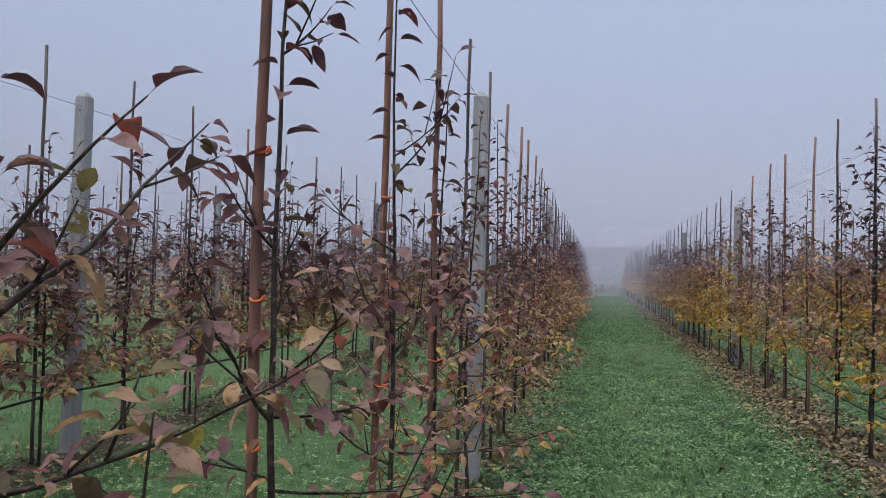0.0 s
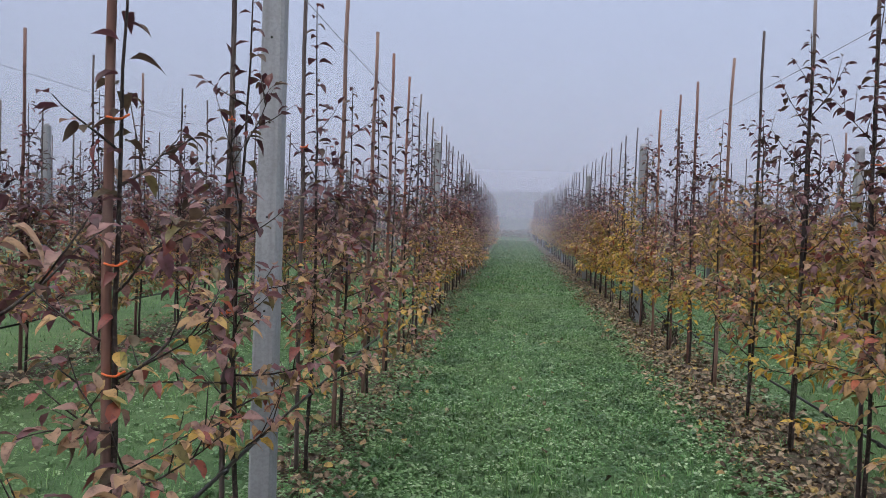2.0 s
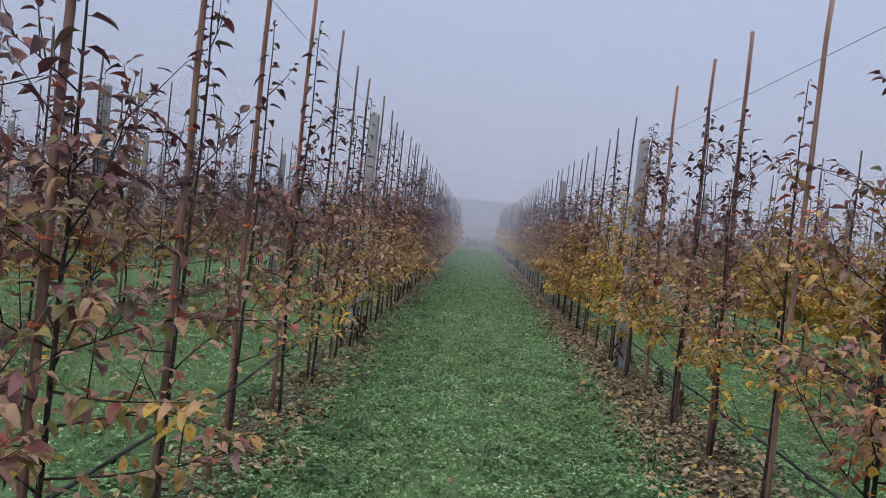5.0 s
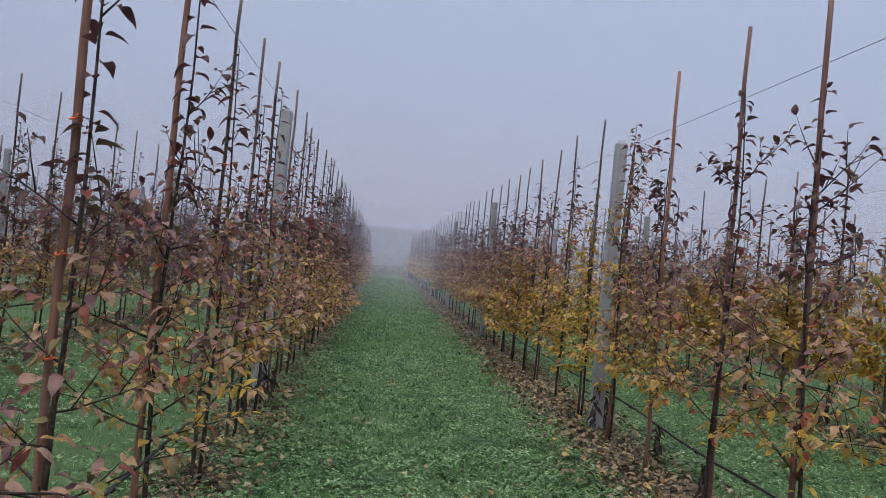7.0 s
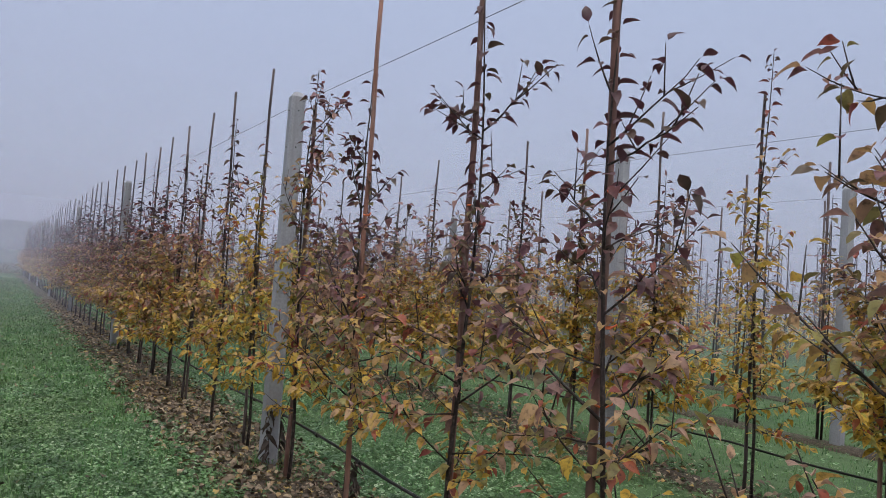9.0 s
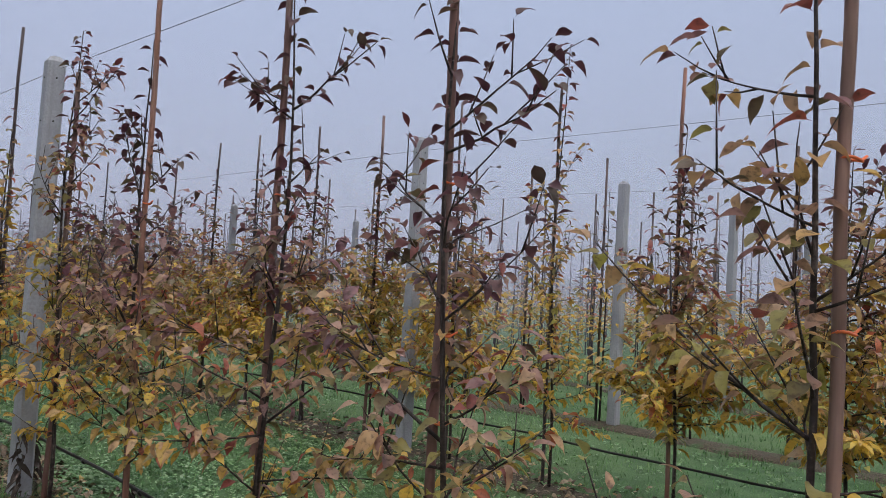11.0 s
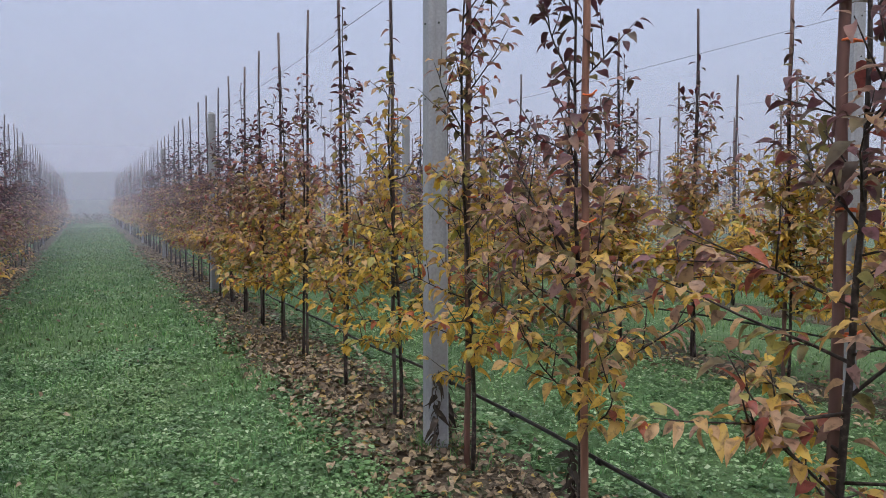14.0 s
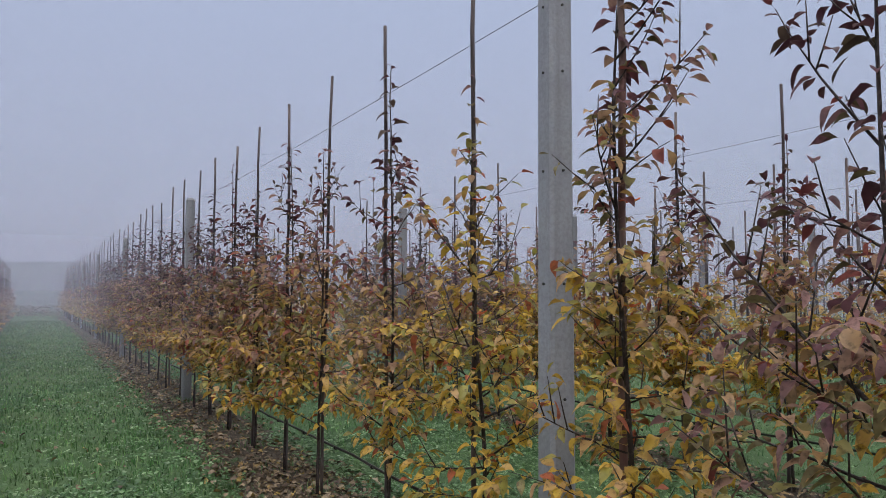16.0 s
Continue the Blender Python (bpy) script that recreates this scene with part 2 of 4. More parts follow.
FIELD = plain_material("far_field", (0.10, 0.13, 0.12), 0.95)

# ---- helpers for shapes ----
rng = np.random.default_rng(11)


def mesh_of(name, verts, faces, material, smooth=True):
    me = bpy.data.meshes.new(name)
    me.from_pydata([tuple(v) for v in verts], [], faces)
    me.polygons.foreach_set("use_smooth", [smooth] * len(me.polygons))
    me.materials.append(material)
    me.update()
    return me


def quick_mesh(name, verts, tris, material):
    """A large mesh of triangles out of number arrays."""
    me = bpy.data.meshes.new(name)
    verts, tris = np.asarray(verts, np.float32), np.asarray(tris, np.int32)
    me.vertices.add(len(verts))
    me.vertices.foreach_set("co", verts.ravel())
    me.loops.add(tris.size)
    me.loops.foreach_set("vertex_index", tris.ravel())
    me.polygons.add(len(tris))
    me.polygons.foreach_set("loop_start", np.arange(0, tris.size, 3, dtype=np.int32))
    me.polygons.foreach_set("use_smooth", np.ones(len(tris), bool))
    me.materials.append(material)
    me.update(calc_edges=True)
    return me


def part(name, me, parent, label=""):
    ob = new(name, me)
    ob.parent = parent
    return tagged(ob, label)


def tube(points, radii, sides=6):
    """Vertices and faces of a tapering round tube along a line of points."""
    pts = [Vector(p) for p in points]
    verts, faces = [], []
    side = None
    for i, p in enumerate(pts):
        d = (pts[min(i + 1, len(pts) - 1)] - pts[max(i - 1, 0)]).normalized()
        if side is None:
            side = d.orthogonal().normalized()
        side = (side - d * side.dot(d)).normalized()
        up = d.cross(side)
        for k in range(sides):
            a = 2 * math.pi * k / sides
            verts.append(p + (side * math.cos(a) + up * math.sin(a)) * radii[i])
    n = len(pts)
    for i in range(n - 1):
        for k in range(sides):
            a, b = i * sides + k, i * sides + (k + 1) % sides
            faces.append((a, b, b + sides, a + sides))
    faces.append(tuple(range(sides - 1, -1, -1)))
    faces.append(tuple(range((n - 1) * sides, n * sides)))
    return verts, faces


def leaf_template(curl, fold, wave, fine=False):
    """A leaf of length 1 along y: a short stalk, a folded oval blade with a drooping tip."""
    if fine:
        rows = ((0.19, 0.012), (0.24, 0.10), (0.33, 0.205), (0.46, 0.28), (0.60, 0.295), (0.75, 0.24), (0.89, 0.125))
    else:
        rows = ((0.16, 0.04), (0.34, 0.24), (0.58, 0.30), (0.82, 0.19))
    verts = [(0, 0, 0)]
    for y, w in rows:
        t = max(0.0, y - 0.14)
        w *= 1 + (0.07 * math.sin(23 * y + 5 * wave) if fine else 0)
        for s in (-1, 0, 1):
            verts.append((s * w, y * (1 - 0.12 * curl * y), -curl * t * t + abs(s) * w * fold + s * wave * math.sin(7 * y) * 0.08 * min(1, 4 * w)))
    verts.append((0, 1.0 - 0.14 * curl, -curl * 0.78))
    tris = [(0, 2, 1), (0, 3, 2)]
    for i in range(len(rows) - 1):
        for s in (1, 2):
            a = 3 * i + s
            tris += [(a, a + 1, a + 4), (a, a + 4, a + 3)]
    k = 3 * (len(rows) - 1) + 1
    tris += [(k, k + 1, k + 3), (k + 1, k + 2, k + 3)]
    return np.array(verts), np.array(tris)


SHAPES = ((0.25, 0.2, 0.5), (0.4, 0.3, -0.8), (0.65, 0.25, 0.8), (0.45, 0.45, 1.0), (0.9, 0.35, -0.9))
ARCS = ((0.5, 0.4, 0.5), (0.85, 0.45, -0.6), (0.35, 0.5, 0.4))
TEMPLATES = [leaf_template(c, f, w) for c, f, w in SHAPES]
FINE = [leaf_template(c, f, w, True) for c, f, w in SHAPES]
ARCHED = [leaf_template(c, f, w) for c, f, w in ARCS]
ARCHED_FINE = [leaf_template(c, f, w, True) for c, f, w in ARCS]
ARCHED_PLAIN = [(np.array([(0, 0, 0), (-0.26, 0.36, 0.0), (0.26, 0.36, 0.0), (-0.22, 0.7, -0.12), (0.22, 0.7, -0.12), (0, 0.97, -0.42)]),
                 np.array([(0, 2, 1), (1, 2, 4), (1, 4, 3), (3, 4, 5)]))]


def far_leaf():
    return np.array([(0, 0, 0), (-0.27, 0.5, 0.05), (0.27, 0.5, 0.05), (0, 1, -0.25)]), np.array([(0, 2, 1), (1, 2, 3)])


def plain_leaf():
    """A leaf for trees that stand further off."""
    return (np.array([(0, 0, 0), (-0.26, 0.36, 0.07), (0.26, 0.36, 0.07), (-0.22, 0.72, 0.0), (0.22, 0.72, 0.0), (0, 1.0, -0.3)]),
            np.array([(0, 2, 1), (1, 2, 4), (1, 4, 3), (3, 4, 5)]))


def leaf_frames(spots):
    """For leaves as (place, direction, length, width, roll): the matrices of their axes, scaled."""
    pos = np.array([s[0] for s in spots], float)
    d = np.array([s[1] for s in spots], float)
    d /= np.linalg.norm(d, axis=1)[:, None]
    up = np.tile((0.0, 0.0, 1.0), (len(spots), 1))
    up += np.array([s[4] for s in spots])
    x = np.cross(d, up)
    x /= np.linalg.norm(x, axis=1)[:, None] + 1e-9
    z = np.cross(x, d)
    length = np.array([s[2] for s in spots])[:, None]
    width = np.array([s[3] for s in spots])[:, None]
    return pos, x * width, d * length, z * length


def leaves_mesh(name, spots, material, templates):
    """All the leaves of a crown in one mesh; those marked as arched take the drooping shapes."""
    pos, ax, ay, az = leaf_frames(spots)
    vs, ts, base = [], [], 0
    bowed = np.array([len(s) > 5 for s in spots])
    arcs = ARCHED_FINE if templates is FINE else ARCHED if templates is TEMPLATES else ARCHED_PLAIN
    groups = [(shape, np.flatnonzero(~bowed)[j::len(templates)]) for j, shape in enumerate(templates)]
    groups += [(shape, np.flatnonzero(bowed)[j::len(arcs)]) for j, shape in enumerate(arcs)]
    for (tv, tt), pick in groups:
        if not len(pick):
            continue
        v = pos[pick][:, None] + tv[None, :, 0:1] * ax[pick][:, None] + tv[None, :, 1:2] * ay[pick][:, None] + tv[None, :, 2:3] * az[pick][:, None]
        t = tt[None] + (np.arange(len(pick)) * len(tv))[:, None, None] + base
        vs.append(v.reshape(-1, 3))
        ts.append(t.reshape(-1, 3))
        base += len(pick) * len(tv)
    return quick_mesh(name, np.concatenate(vs), np.concatenate(ts), material)


LEAF_MESHES = {mat.name: [quick_mesh("leaf", *leaf_template(c, f, w, True), mat) for c, f, w in SHAPES] for mat in (LEAF, GOLD_LEAF, WINE_LEAF)}

# ---- plan: two rows along the lane, further rows on both sides ----
LEFT, RIGHT = -0.785, 2.35
LEFT_Y = [-4.4, -3.35, -2.3, -1.25, -0.2, 0.85, 1.87, 2.98, 3.93, 4.96, 6.15, 7.1, 8.15, 9.15, 10.25, 11.38, 12.45, 13.29, 14.5, 15.54, 16.43, 17.55, 18.6, 19.5]
RIGHT_Y = [-4.2, -3.15, -2.1, -1.05, 0.0, 1.05, 2.1, 3.1, 4.15, 5.2, 6.2, 7.23, 8.17, 9.27, 10.42, 11.35, 12.44, 13.5, 14.52, 15.52, 16.75, 17.55, 18.62, 19.66, 20.66, 21.62]
LEFT_TIP = [3.0, 3.05, 3.0, 3.03, 3.0, 3.0, 3.02, 3.03, 3.0, 3.0, 3.1, 3.05, 3.03, 3.07, 3.05, 3.04, 2.96, 3.0, 3.01, 2.98, 2.95, 2.97, 2.98, 2.97]
RIGHT_TIP = [3.05, 3.0, 3.08, 3.02, 3.0, 3.06, 3.05, 3.0, 3.1, 3.05, 3.1, 3.08, 3.09, 3.11, 3.09, 3.1, 3.07, 2.6, 3.08, 3.06, 3.06, 3.03, 3.03, 3.03, 3.06, 3.05]
POSTS = [-2.87, 5.49, 13.88, 22.22, 30.6, 39.0, 47.4, 55.8, 64.2]
FAR_LEFT = [-3.88 - 3.13 * k for k in range(8)]
FAR_RIGHT = [5.45 + 2.97 * k for k in range(8)]
ROW_END = 68.0


def stretch_row(ys, tips, end):
    """Carries a row's planting distance on to its end."""
    ys, tips = list(ys), list(tips)
    while ys[-1] < end:
        ys.append(ys[-1] + 1.04 + random.uniform(-0.1, 0.1))
        tips.append(3.03 + random.uniform(-0.08, 0.08))
    return ys, tips


# ---- things ----
def tree_plan(seed, top, bushy, reach, extra=(), airy=0.6):
    """Trunk line, limbs and leaves of one young spindle apple tree, its foot at the origin. airy: how bare the leader is."""
    r = random.Random(seed)
    trunk = []
    n = 14
    wob, ph = r.uniform(0.01, 0.03), r.uniform(0, 6)
    for i in range(n + 1):
        z = top * i / n
        trunk.append((wob * math.sin(ph + z * 2.1) + r.uniform(-1, 1) * 0.004, wob * math.cos(ph * 2 + z * 1.7) + r.uniform(-1, 1) * 0.004, z))
    trunk[0] = (trunk[0][0], trunk[0][1], -0.03)
    radii = [0.0122 * (1 - 0.86 * i / n) + 0.001 for i in range(n + 1)]

    def on_trunk(z):
        f = max(0.0, min(n - 0.001, z / top * n))
        i = int(f)
        return Vector(trunk[i]).lerp(Vector(trunk[i + 1]), f - i)

    def outward(axis, a):
        side = axis.orthogonal().normalized()
        return side * math.cos(a) + axis.cross(side) * math.sin(a)

    def leaf(p, away, big=1.0, hang=0.0):
        d = away.normalized() * 0.9 + Vector((r.uniform(-1, 1), r.uniform(-1, 1), 0)) * 0.4
        d.z = 0.45 * d.z + r.uniform(-0.3, 0.25) - hang * r.uniform(0.0, 0.7)
        length = r.uniform(0.055, 0.1) * big
        return (tuple(p), tuple(d), length, length * r.uniform(0.58, 0.88), (r.uniform(-0.55, 0.55) * (1 + hang), r.uniform(-0.55, 0.55) * (1 + hang), 0.0))

    limbs, sets, loose = [], [], []
    a = r.uniform(0, 6.28)
    # tiers: from, to, how many, shortest, longest, least and most lift
    tiers = ((0.50, 1.00, int(8 * bushy), 0.40, 0.68, -5, 40), (0.95, 1.60, int(8 * bushy), 0.26, 0.50, 10, 55), (1.55, min(2.15, top - 0.3), max(1, int(5 * bushy * (1 - airy))), 0.14, 0.36, 25, 65))
    starts = []
    for z0, z1, count, short, far, l0, l1 in tiers:
        for k in range(count):
            a += 2.4 + r.uniform(-0.5, 0.5)
            starts.append((z0 + (z1 - z0) * (k + r.random()) / count, a, reach * r.uniform(short, far), radians(r.uniform(l0, l1)), r.uniform(-0.3, 0.7)))
    for z, dx, dy, dz in extra:
        flat = math.hypot(dx, dy)
        starts.append((z, math.atan2(dy, dx), math.hypot(flat, dz), math.atan2(dz, flat) - 0.12, 0.25))
    for z, a, length, lift, bend in starts:
        p = on_trunk(z)
        pts, steps = [tuple(p)], 6
        for s in range(steps):
            e = lift + bend * (s / steps)
            a2 = a + r.uniform(-0.2, 0.2)
            p = p + Vector((math.cos(a2) * math.cos(e), math.sin(a2) * math.cos(e), math.sin(e))) * (length / steps)
            pts.append(tuple(p))
        thick = 0.0032 + 0.0042 * length
        limbs.append([(pts, [thick * (1 - 0.72 * s / steps) for s in range(steps + 1)])])
        mine = []
        m = max(4, int(length / (0.031 if z < 1.5 else 0.046) * bushy))
        for j in range(m):
            f = (0.15 + 0.85 * (j + r.random() * 0.6) / m) * steps
            f = min(f, steps - 0.01)
            q = Vector(pts[int(f)]).lerp(Vector(pts[int(f) + 1]), f - int(f))
            axis = (Vector(pts[int(f) + 1]) - Vector(pts[int(f)])).normalized()
            away = outward(axis, j * 2.4 + r.uniform(-0.5, 0.5)) + axis * 0.6 + Vector((0, 0, -0.1))
            mine.append(leaf(q, away))
            if r.random() < (0.45 if z < 1.5 else 0.15):
                loose.append(leaf(q, outward(axis, r.uniform(0, 6.28)) + axis * 0.3, 0.8))
        mine.append(leaf(Vector(pts[-1]), Vector(pts[-1]) - Vector(pts[-2]), 0.9))
        # side twigs with a few leaves each
        for twig in range(r.choice((2, 3, 3, 4)) if length > 0.3 else r.choice((0, 1, 2))):
            f = r.uniform(1.0, 4.8)
            q = Vector(pts[int(f)]).lerp(Vector(pts[int(f) + 1]), f - int(f))
            axis = (Vector(pts[int(f) + 1]) - Vector(pts[int(f)])).normalized()
            way = (outward(axis, r.uniform(0, 6.28)) + axis * 0.8 + Vector((0, 0, 0.5))).normalized()
            tl = r.uniform(0.10, 0.26) * reach
            ends = [tuple(q), tuple(q + way * tl * 0.5 + Vector((0, 0, 0.01))), tuple(q + way * tl + Vector((0, 0, 0.03)))]
            limbs[-1].append((ends, [0.003, 0.0024, 0.0014]))
            for j in range(max(4, int(tl / 0.028)) if twig < 2 and z < 1.5 else 2):
                b = Vector(ends[0]).lerp(Vector(ends[2]), 0.25 + 0.75 * r.random())
                loose.append(leaf(b, outward(way, j * 2.4 + r.random()) + way * 0.6, 0.9))
            loose.append(leaf(Vector(ends[2]), way, 0.85))
        sets.append(mine)
    z = 0.5
    while z < top:
        # short spurs low on the trunk, a spiral of drooping leaves on the leader
        b = z * 55 + r.uniform(-0.5, 0.5)
        away = Vector((math.cos(b), math.sin(b), 0.3 if z > 1.3 else -0.1))
        if z < 1.45:
            loose.append(leaf(on_trunk(z), away, 1.1))
            z += r.uniform(0.018, 0.048) / bushy
        else:
            length = r.uniform(0.075, 0.115) * (1.0 if z < top - 0.2 else 0.75)
            loose.append((tuple(on_trunk(z)), (away.x, away.y, r.uniform(-0.15, 0.5)), length, length * r.uniform(0.62, 0.9), (r.uniform(-0.25, 0.25), r.uniform(-0.25, 0.25), 0.0), True))
            z += r.uniform(0.022, 0.05) * (0.8 + 0.7 * airy)
    loose.append(leaf(on_trunk(top), Vector((0.2, 0.1, 1)), 0.7))
    return trunk, radii, limbs, sets, loose


def limb_mesh(pieces, sides=4):
    """A branch and its side twigs in one mesh."""
    verts, faces = [], []
    for pts, rad in pieces:
        v, f = tube(pts, rad, sides)
        faces += [tuple(i + len(verts) for i in q) for q in f]
        verts += v
    return mesh_of("branch", verts, faces, BARK)


def apple_tree(seed, top, bushy=1.0, reach=1.0, single=False, label="", extra=(), airy=0.6, shapes=TEMPLATES, hue=LEAF):
    """A young apple tree > trunk, each branch (> its leaves, where they are seen singly), foliage."""
    trunk, radii, limbs, sets, loose = tree_plan(seed, top, bushy, reach, extra, airy)
    tree = new("apple_tree")
    part("trunk", mesh_of("trunk", *tube(trunk, radii, 7), BARK), tree)
    rest, given = list(loose), 0
    for pieces, mine in zip(limbs, sets):
        branch = part("branch", limb_mesh(pieces, 4 if shapes is FINE else 3), tree)
        if single and given < 320:
            given += len(mine)
            pos, ax, ay, az = leaf_frames(mine)
            for i in range(len(mine)):
                lf = part("leaf", LEAF_MESHES[hue.name][(i * 3 + seed) % len(SHAPES)], branch)
                lf.matrix_basis = Matrix(((ax[i][0], ay[i][0], az[i][0], pos[i][0]), (ax[i][1], ay[i][1], az[i][1], pos[i][1]),
                                          (ax[i][2], ay[i][2], az[i][2], pos[i][2]), (0, 0, 0, 1)))
        else:
            rest += mine
    if shapes is not FINE and shapes is not TEMPLATES:
        rest = [(sp[0], sp[1], sp[2] * 1.22, sp[3] * 1.22, *sp[4:]) for sp in rest]
    tagged(part("foliage", leaves_mesh("foliage", rest, hue, shapes), tree), kind="stuff")
    return tagged(tree, label or "young apple tree with sparse rust and yellow autumn leaves", "apple tree", "apple trees in rows")


def stake(tip, thick, wood):
    """A wooden stake beside a tree > ties."""
    n = 9
    pts = [(0.004 * math.sin(2.2 * i), 0.004 * math.cos(1.3 * i), -0.05 + (tip + 0.05) * i / n) for i in range(n + 1)]
    return mesh_of("stake", *tube(pts, [thick * (1.08 - 0.2 * i / n) for i in range(n + 1)], 8), wood)


def tie_mesh():
    """A plastic band looped round stake and trunk, with a loose end."""
    pts = []
    for i in range(15):
        a = 2 * math.pi * i / 14
        pts.append((0.026 * math.cos(a) + 0.016, 0.018 * math.sin(a), 0.003 * math.sin(a * 2)))
    pts.append((0.062, 0.004, 0.012))
    return mesh_of("tree_tie", *tube(pts, [0.0036] * len(pts), 5), TIE)


TIE_MESH = tie_mesh()
STAKES = [stake(3.0, (0.0150, 0.0118, 0.0160, 0.0130)[k], (STAKE_RED, STAKE)[k % 2]) for k in range(4)]


def wooden_stake(x, y, tip, k, ties=True, lean=(0, 0)):
    st = new("wooden_stake", STAKES[k % len(STAKES)])
    st.matrix_basis = pose(x, y, 0, lean[0], lean[1], 37 * k) @ Matrix.Diagonal((1, 1, tip / 3.0, 1))
    tagged(st, "tall weathered grey wooden stake beside an apple tree, toned dark as against the sky" if k % 2 else "tall reddish brown wooden stake tied to an apple tree", "stake", "stakes along the rows")
    if ties:
        for z in (1.05 + 0.06 * (k % 2), 1.32 + 0.05 * (k % 3), 1.79 + 0.12 * (k % 2)):
            t = part("tree_tie", TIE_MESH, st, "orange plastic tie")
            t.matrix_basis = pose(0, 0, z * 3.0 / tip, 0, 0, -37 * k + 270 + 20 * (k % 5))
    return st


def post_mesh(height, w=0.056, c=0.014):
    """A square concrete post with chamfered edges and a blunt pyramid top."""
    ring = [(w, w - c), (w - c, w), (c - w, w), (-w, w - c), (-w, c - w), (c - w, -w), (w - c, -w), (w, c - w)]
    verts, faces = [], []
    levels = [(-0.1, 1.06)] + [(height * k / 6, 1.06 - 0.02 * k) for k in range(6)] + [(height - 0.035, 0.94), (height, 0.5)]
    for z, s in levels:
        verts += [(x * s, y * s, z) for x, y in ring]
    for i in range(len(levels) - 1):
        for k in range(8):
            a, b = i * 8 + k, i * 8 + (k + 1) % 8
            faces.append((a, b, b + 8, a + 8))
    faces.append(tuple(range((len(levels) - 1) * 8, len(levels) * 8)))
    return mesh_of("concrete_post", verts, faces, CONCRETE, smooth=False)


# a solid dark disc set on the post face, its colour standing for the hole's shade
def hole_mesh():
    verts, faces = tube([(0, -0.004, 0), (0, 0.004, 0)], [0.0055, 0.0055], 10)
    return mesh_of("wire_hole", verts, faces, HOLE)


HOLE_MESH = hole_mesh()
POST_MESH = post_mesh(2.76)


def concrete_post(x, y, height=2.76, turn=0.0, lean=(0, 0), holes=True):
    ob = new("concrete_post", POST_MESH)
    ob.matrix_basis = pose(x, y, 0, lean[0], lean[1], turn) @ Matrix.Diagonal((1, 1, height / 2.76, 1))
    tagged(ob, "pale grey concrete trellis post standing in the tree row", "concrete post", "concrete posts")
    if holes:
        for k, z in enumerate((2.62, 2.35, 1.95, 1.5, 1.05)):
            s = 0.0575 * (1.06 - 0.0435 * z)
            for m in (pose(0, -s, z), pose(-s, 0, z, 0, 0, 90)):
                part("wire_hole", HOLE_MESH, ob).matrix_basis = m
    return ob


def line_thing(name, pts, radius, material, label, category, sides=6):
    ob = new(name, mesh_of(name, *tube(pts, [radius] * len(pts), sides), material))
    return tagged(ob, label, category)


# ---- ground and distance ----
def ground_sheet():
    """One sheet to the horizon, finely uneven near the lane."""
    xs = np.concatenate((np.linspace(-900, -20, 8), np.linspace(-16, 20, 91), np.linspace(24, 900, 8)))
    ys = np.concatenate((np.linspace(-900, -16, 8), np.linspace(-12, 40, 131), np.linspace(46, 1200, 14)))
    verts, faces = [], []
    for y in ys:
        for x in xs:
            near = max(0.0, 1 - max(abs(x - 2) / 16, abs(y - 14) / 26))
            verts.append((x, y, near * 0.03 * noise.noise(Vector((x * 1.3, y * 1.3, 0)))))
    w = len(xs)
    for j in range(len(ys) - 1):
        for i in range(w - 1):
            a = j * w + i
            faces.append((a, a + 1, a + w + 1, a + w))
    return tagged(new("ground", mesh_of("ground", verts, faces, MEADOW)), "green mown meadow grass between the tree rows", "grass", kind="structure")


ground_sheet()


def soil_strip(x, y0, y1, half, step):
    """The bare strip under a row: a low uneven mound with ragged edges."""
    n = int((y1 - y0) / step)
    across = (-1.0, -0.8, -0.5, -0.2, 0.0, 0.2, 0.5, 0.8, 1.0)
    verts, faces = [], []
    for j in range(n + 1):
        y = y0 + (y1 - y0) * j / n
        for i, u in enumerate(across):
            h = half * (1 + 0.35 * noise.noise(Vector((x + (3 if u > 0 else -3), y * 1.1, 5))) + 0.3 * noise.noise(Vector((x + u, y * 4.1, 9))))
            z = -0.035 if abs(u) == 1 else 0.012 + 0.03 * (1 - abs(u)) + 0.022 * noise.noise(Vector((x + u * 2.0, y * 3.5, 1)))
            verts.append((x + u * h, y, z))
    w = len(across)
    for j in range(n):
        for i in range(w - 1):
            a = j * w + i
            faces.append((a, a + 1, a + w + 1, a + w))
    tagged(new("soil_strip", mesh_of("soil_strip", verts, faces, SOIL)), "bare brown soil strip under the tree row", "soil", kind="structure")


soil_strip(LEFT, -6, ROW_END, 0.26, 0.2)
soil_strip(RIGHT - 0.03, -6, ROW_END, 0.47, 0.2)
for row_x in FAR_LEFT[:3] + FAR_RIGHT[:3]:
    soil_strip(row_x, -6, ROW_END, 0.26, 0.4)


def far_hill():
    """A low rise of fields beyond the end of the rows."""
    verts, faces = [], []
    xs, ys = np.linspace(-700, 700, 176), np.linspace(75, 475, 14)
    for y in ys:
        for x in xs:
            t = (y - 75) / 400
            verts.append((x, y, -0.3 + 18.5 * (t ** 1.2) * (1 + 0.12 * noise.noise(Vector((x * 0.006, y * 0.004, 2))) + 0.07 * noise.noise(Vector((x * 0.045, y * 0.01, 6))))))
    w = len(xs)
    for j in range(len(ys) - 1):
        for i in range(w - 1):
            a = j * w + i
            faces.append((a, a + 1, a + w + 1, a + w))
    tagged(new("backdrop", mesh_of("backdrop", verts, faces, FIELD)), "low hazy hill of fields beyond the orchard", "hill", kind="structure")


far_hill()


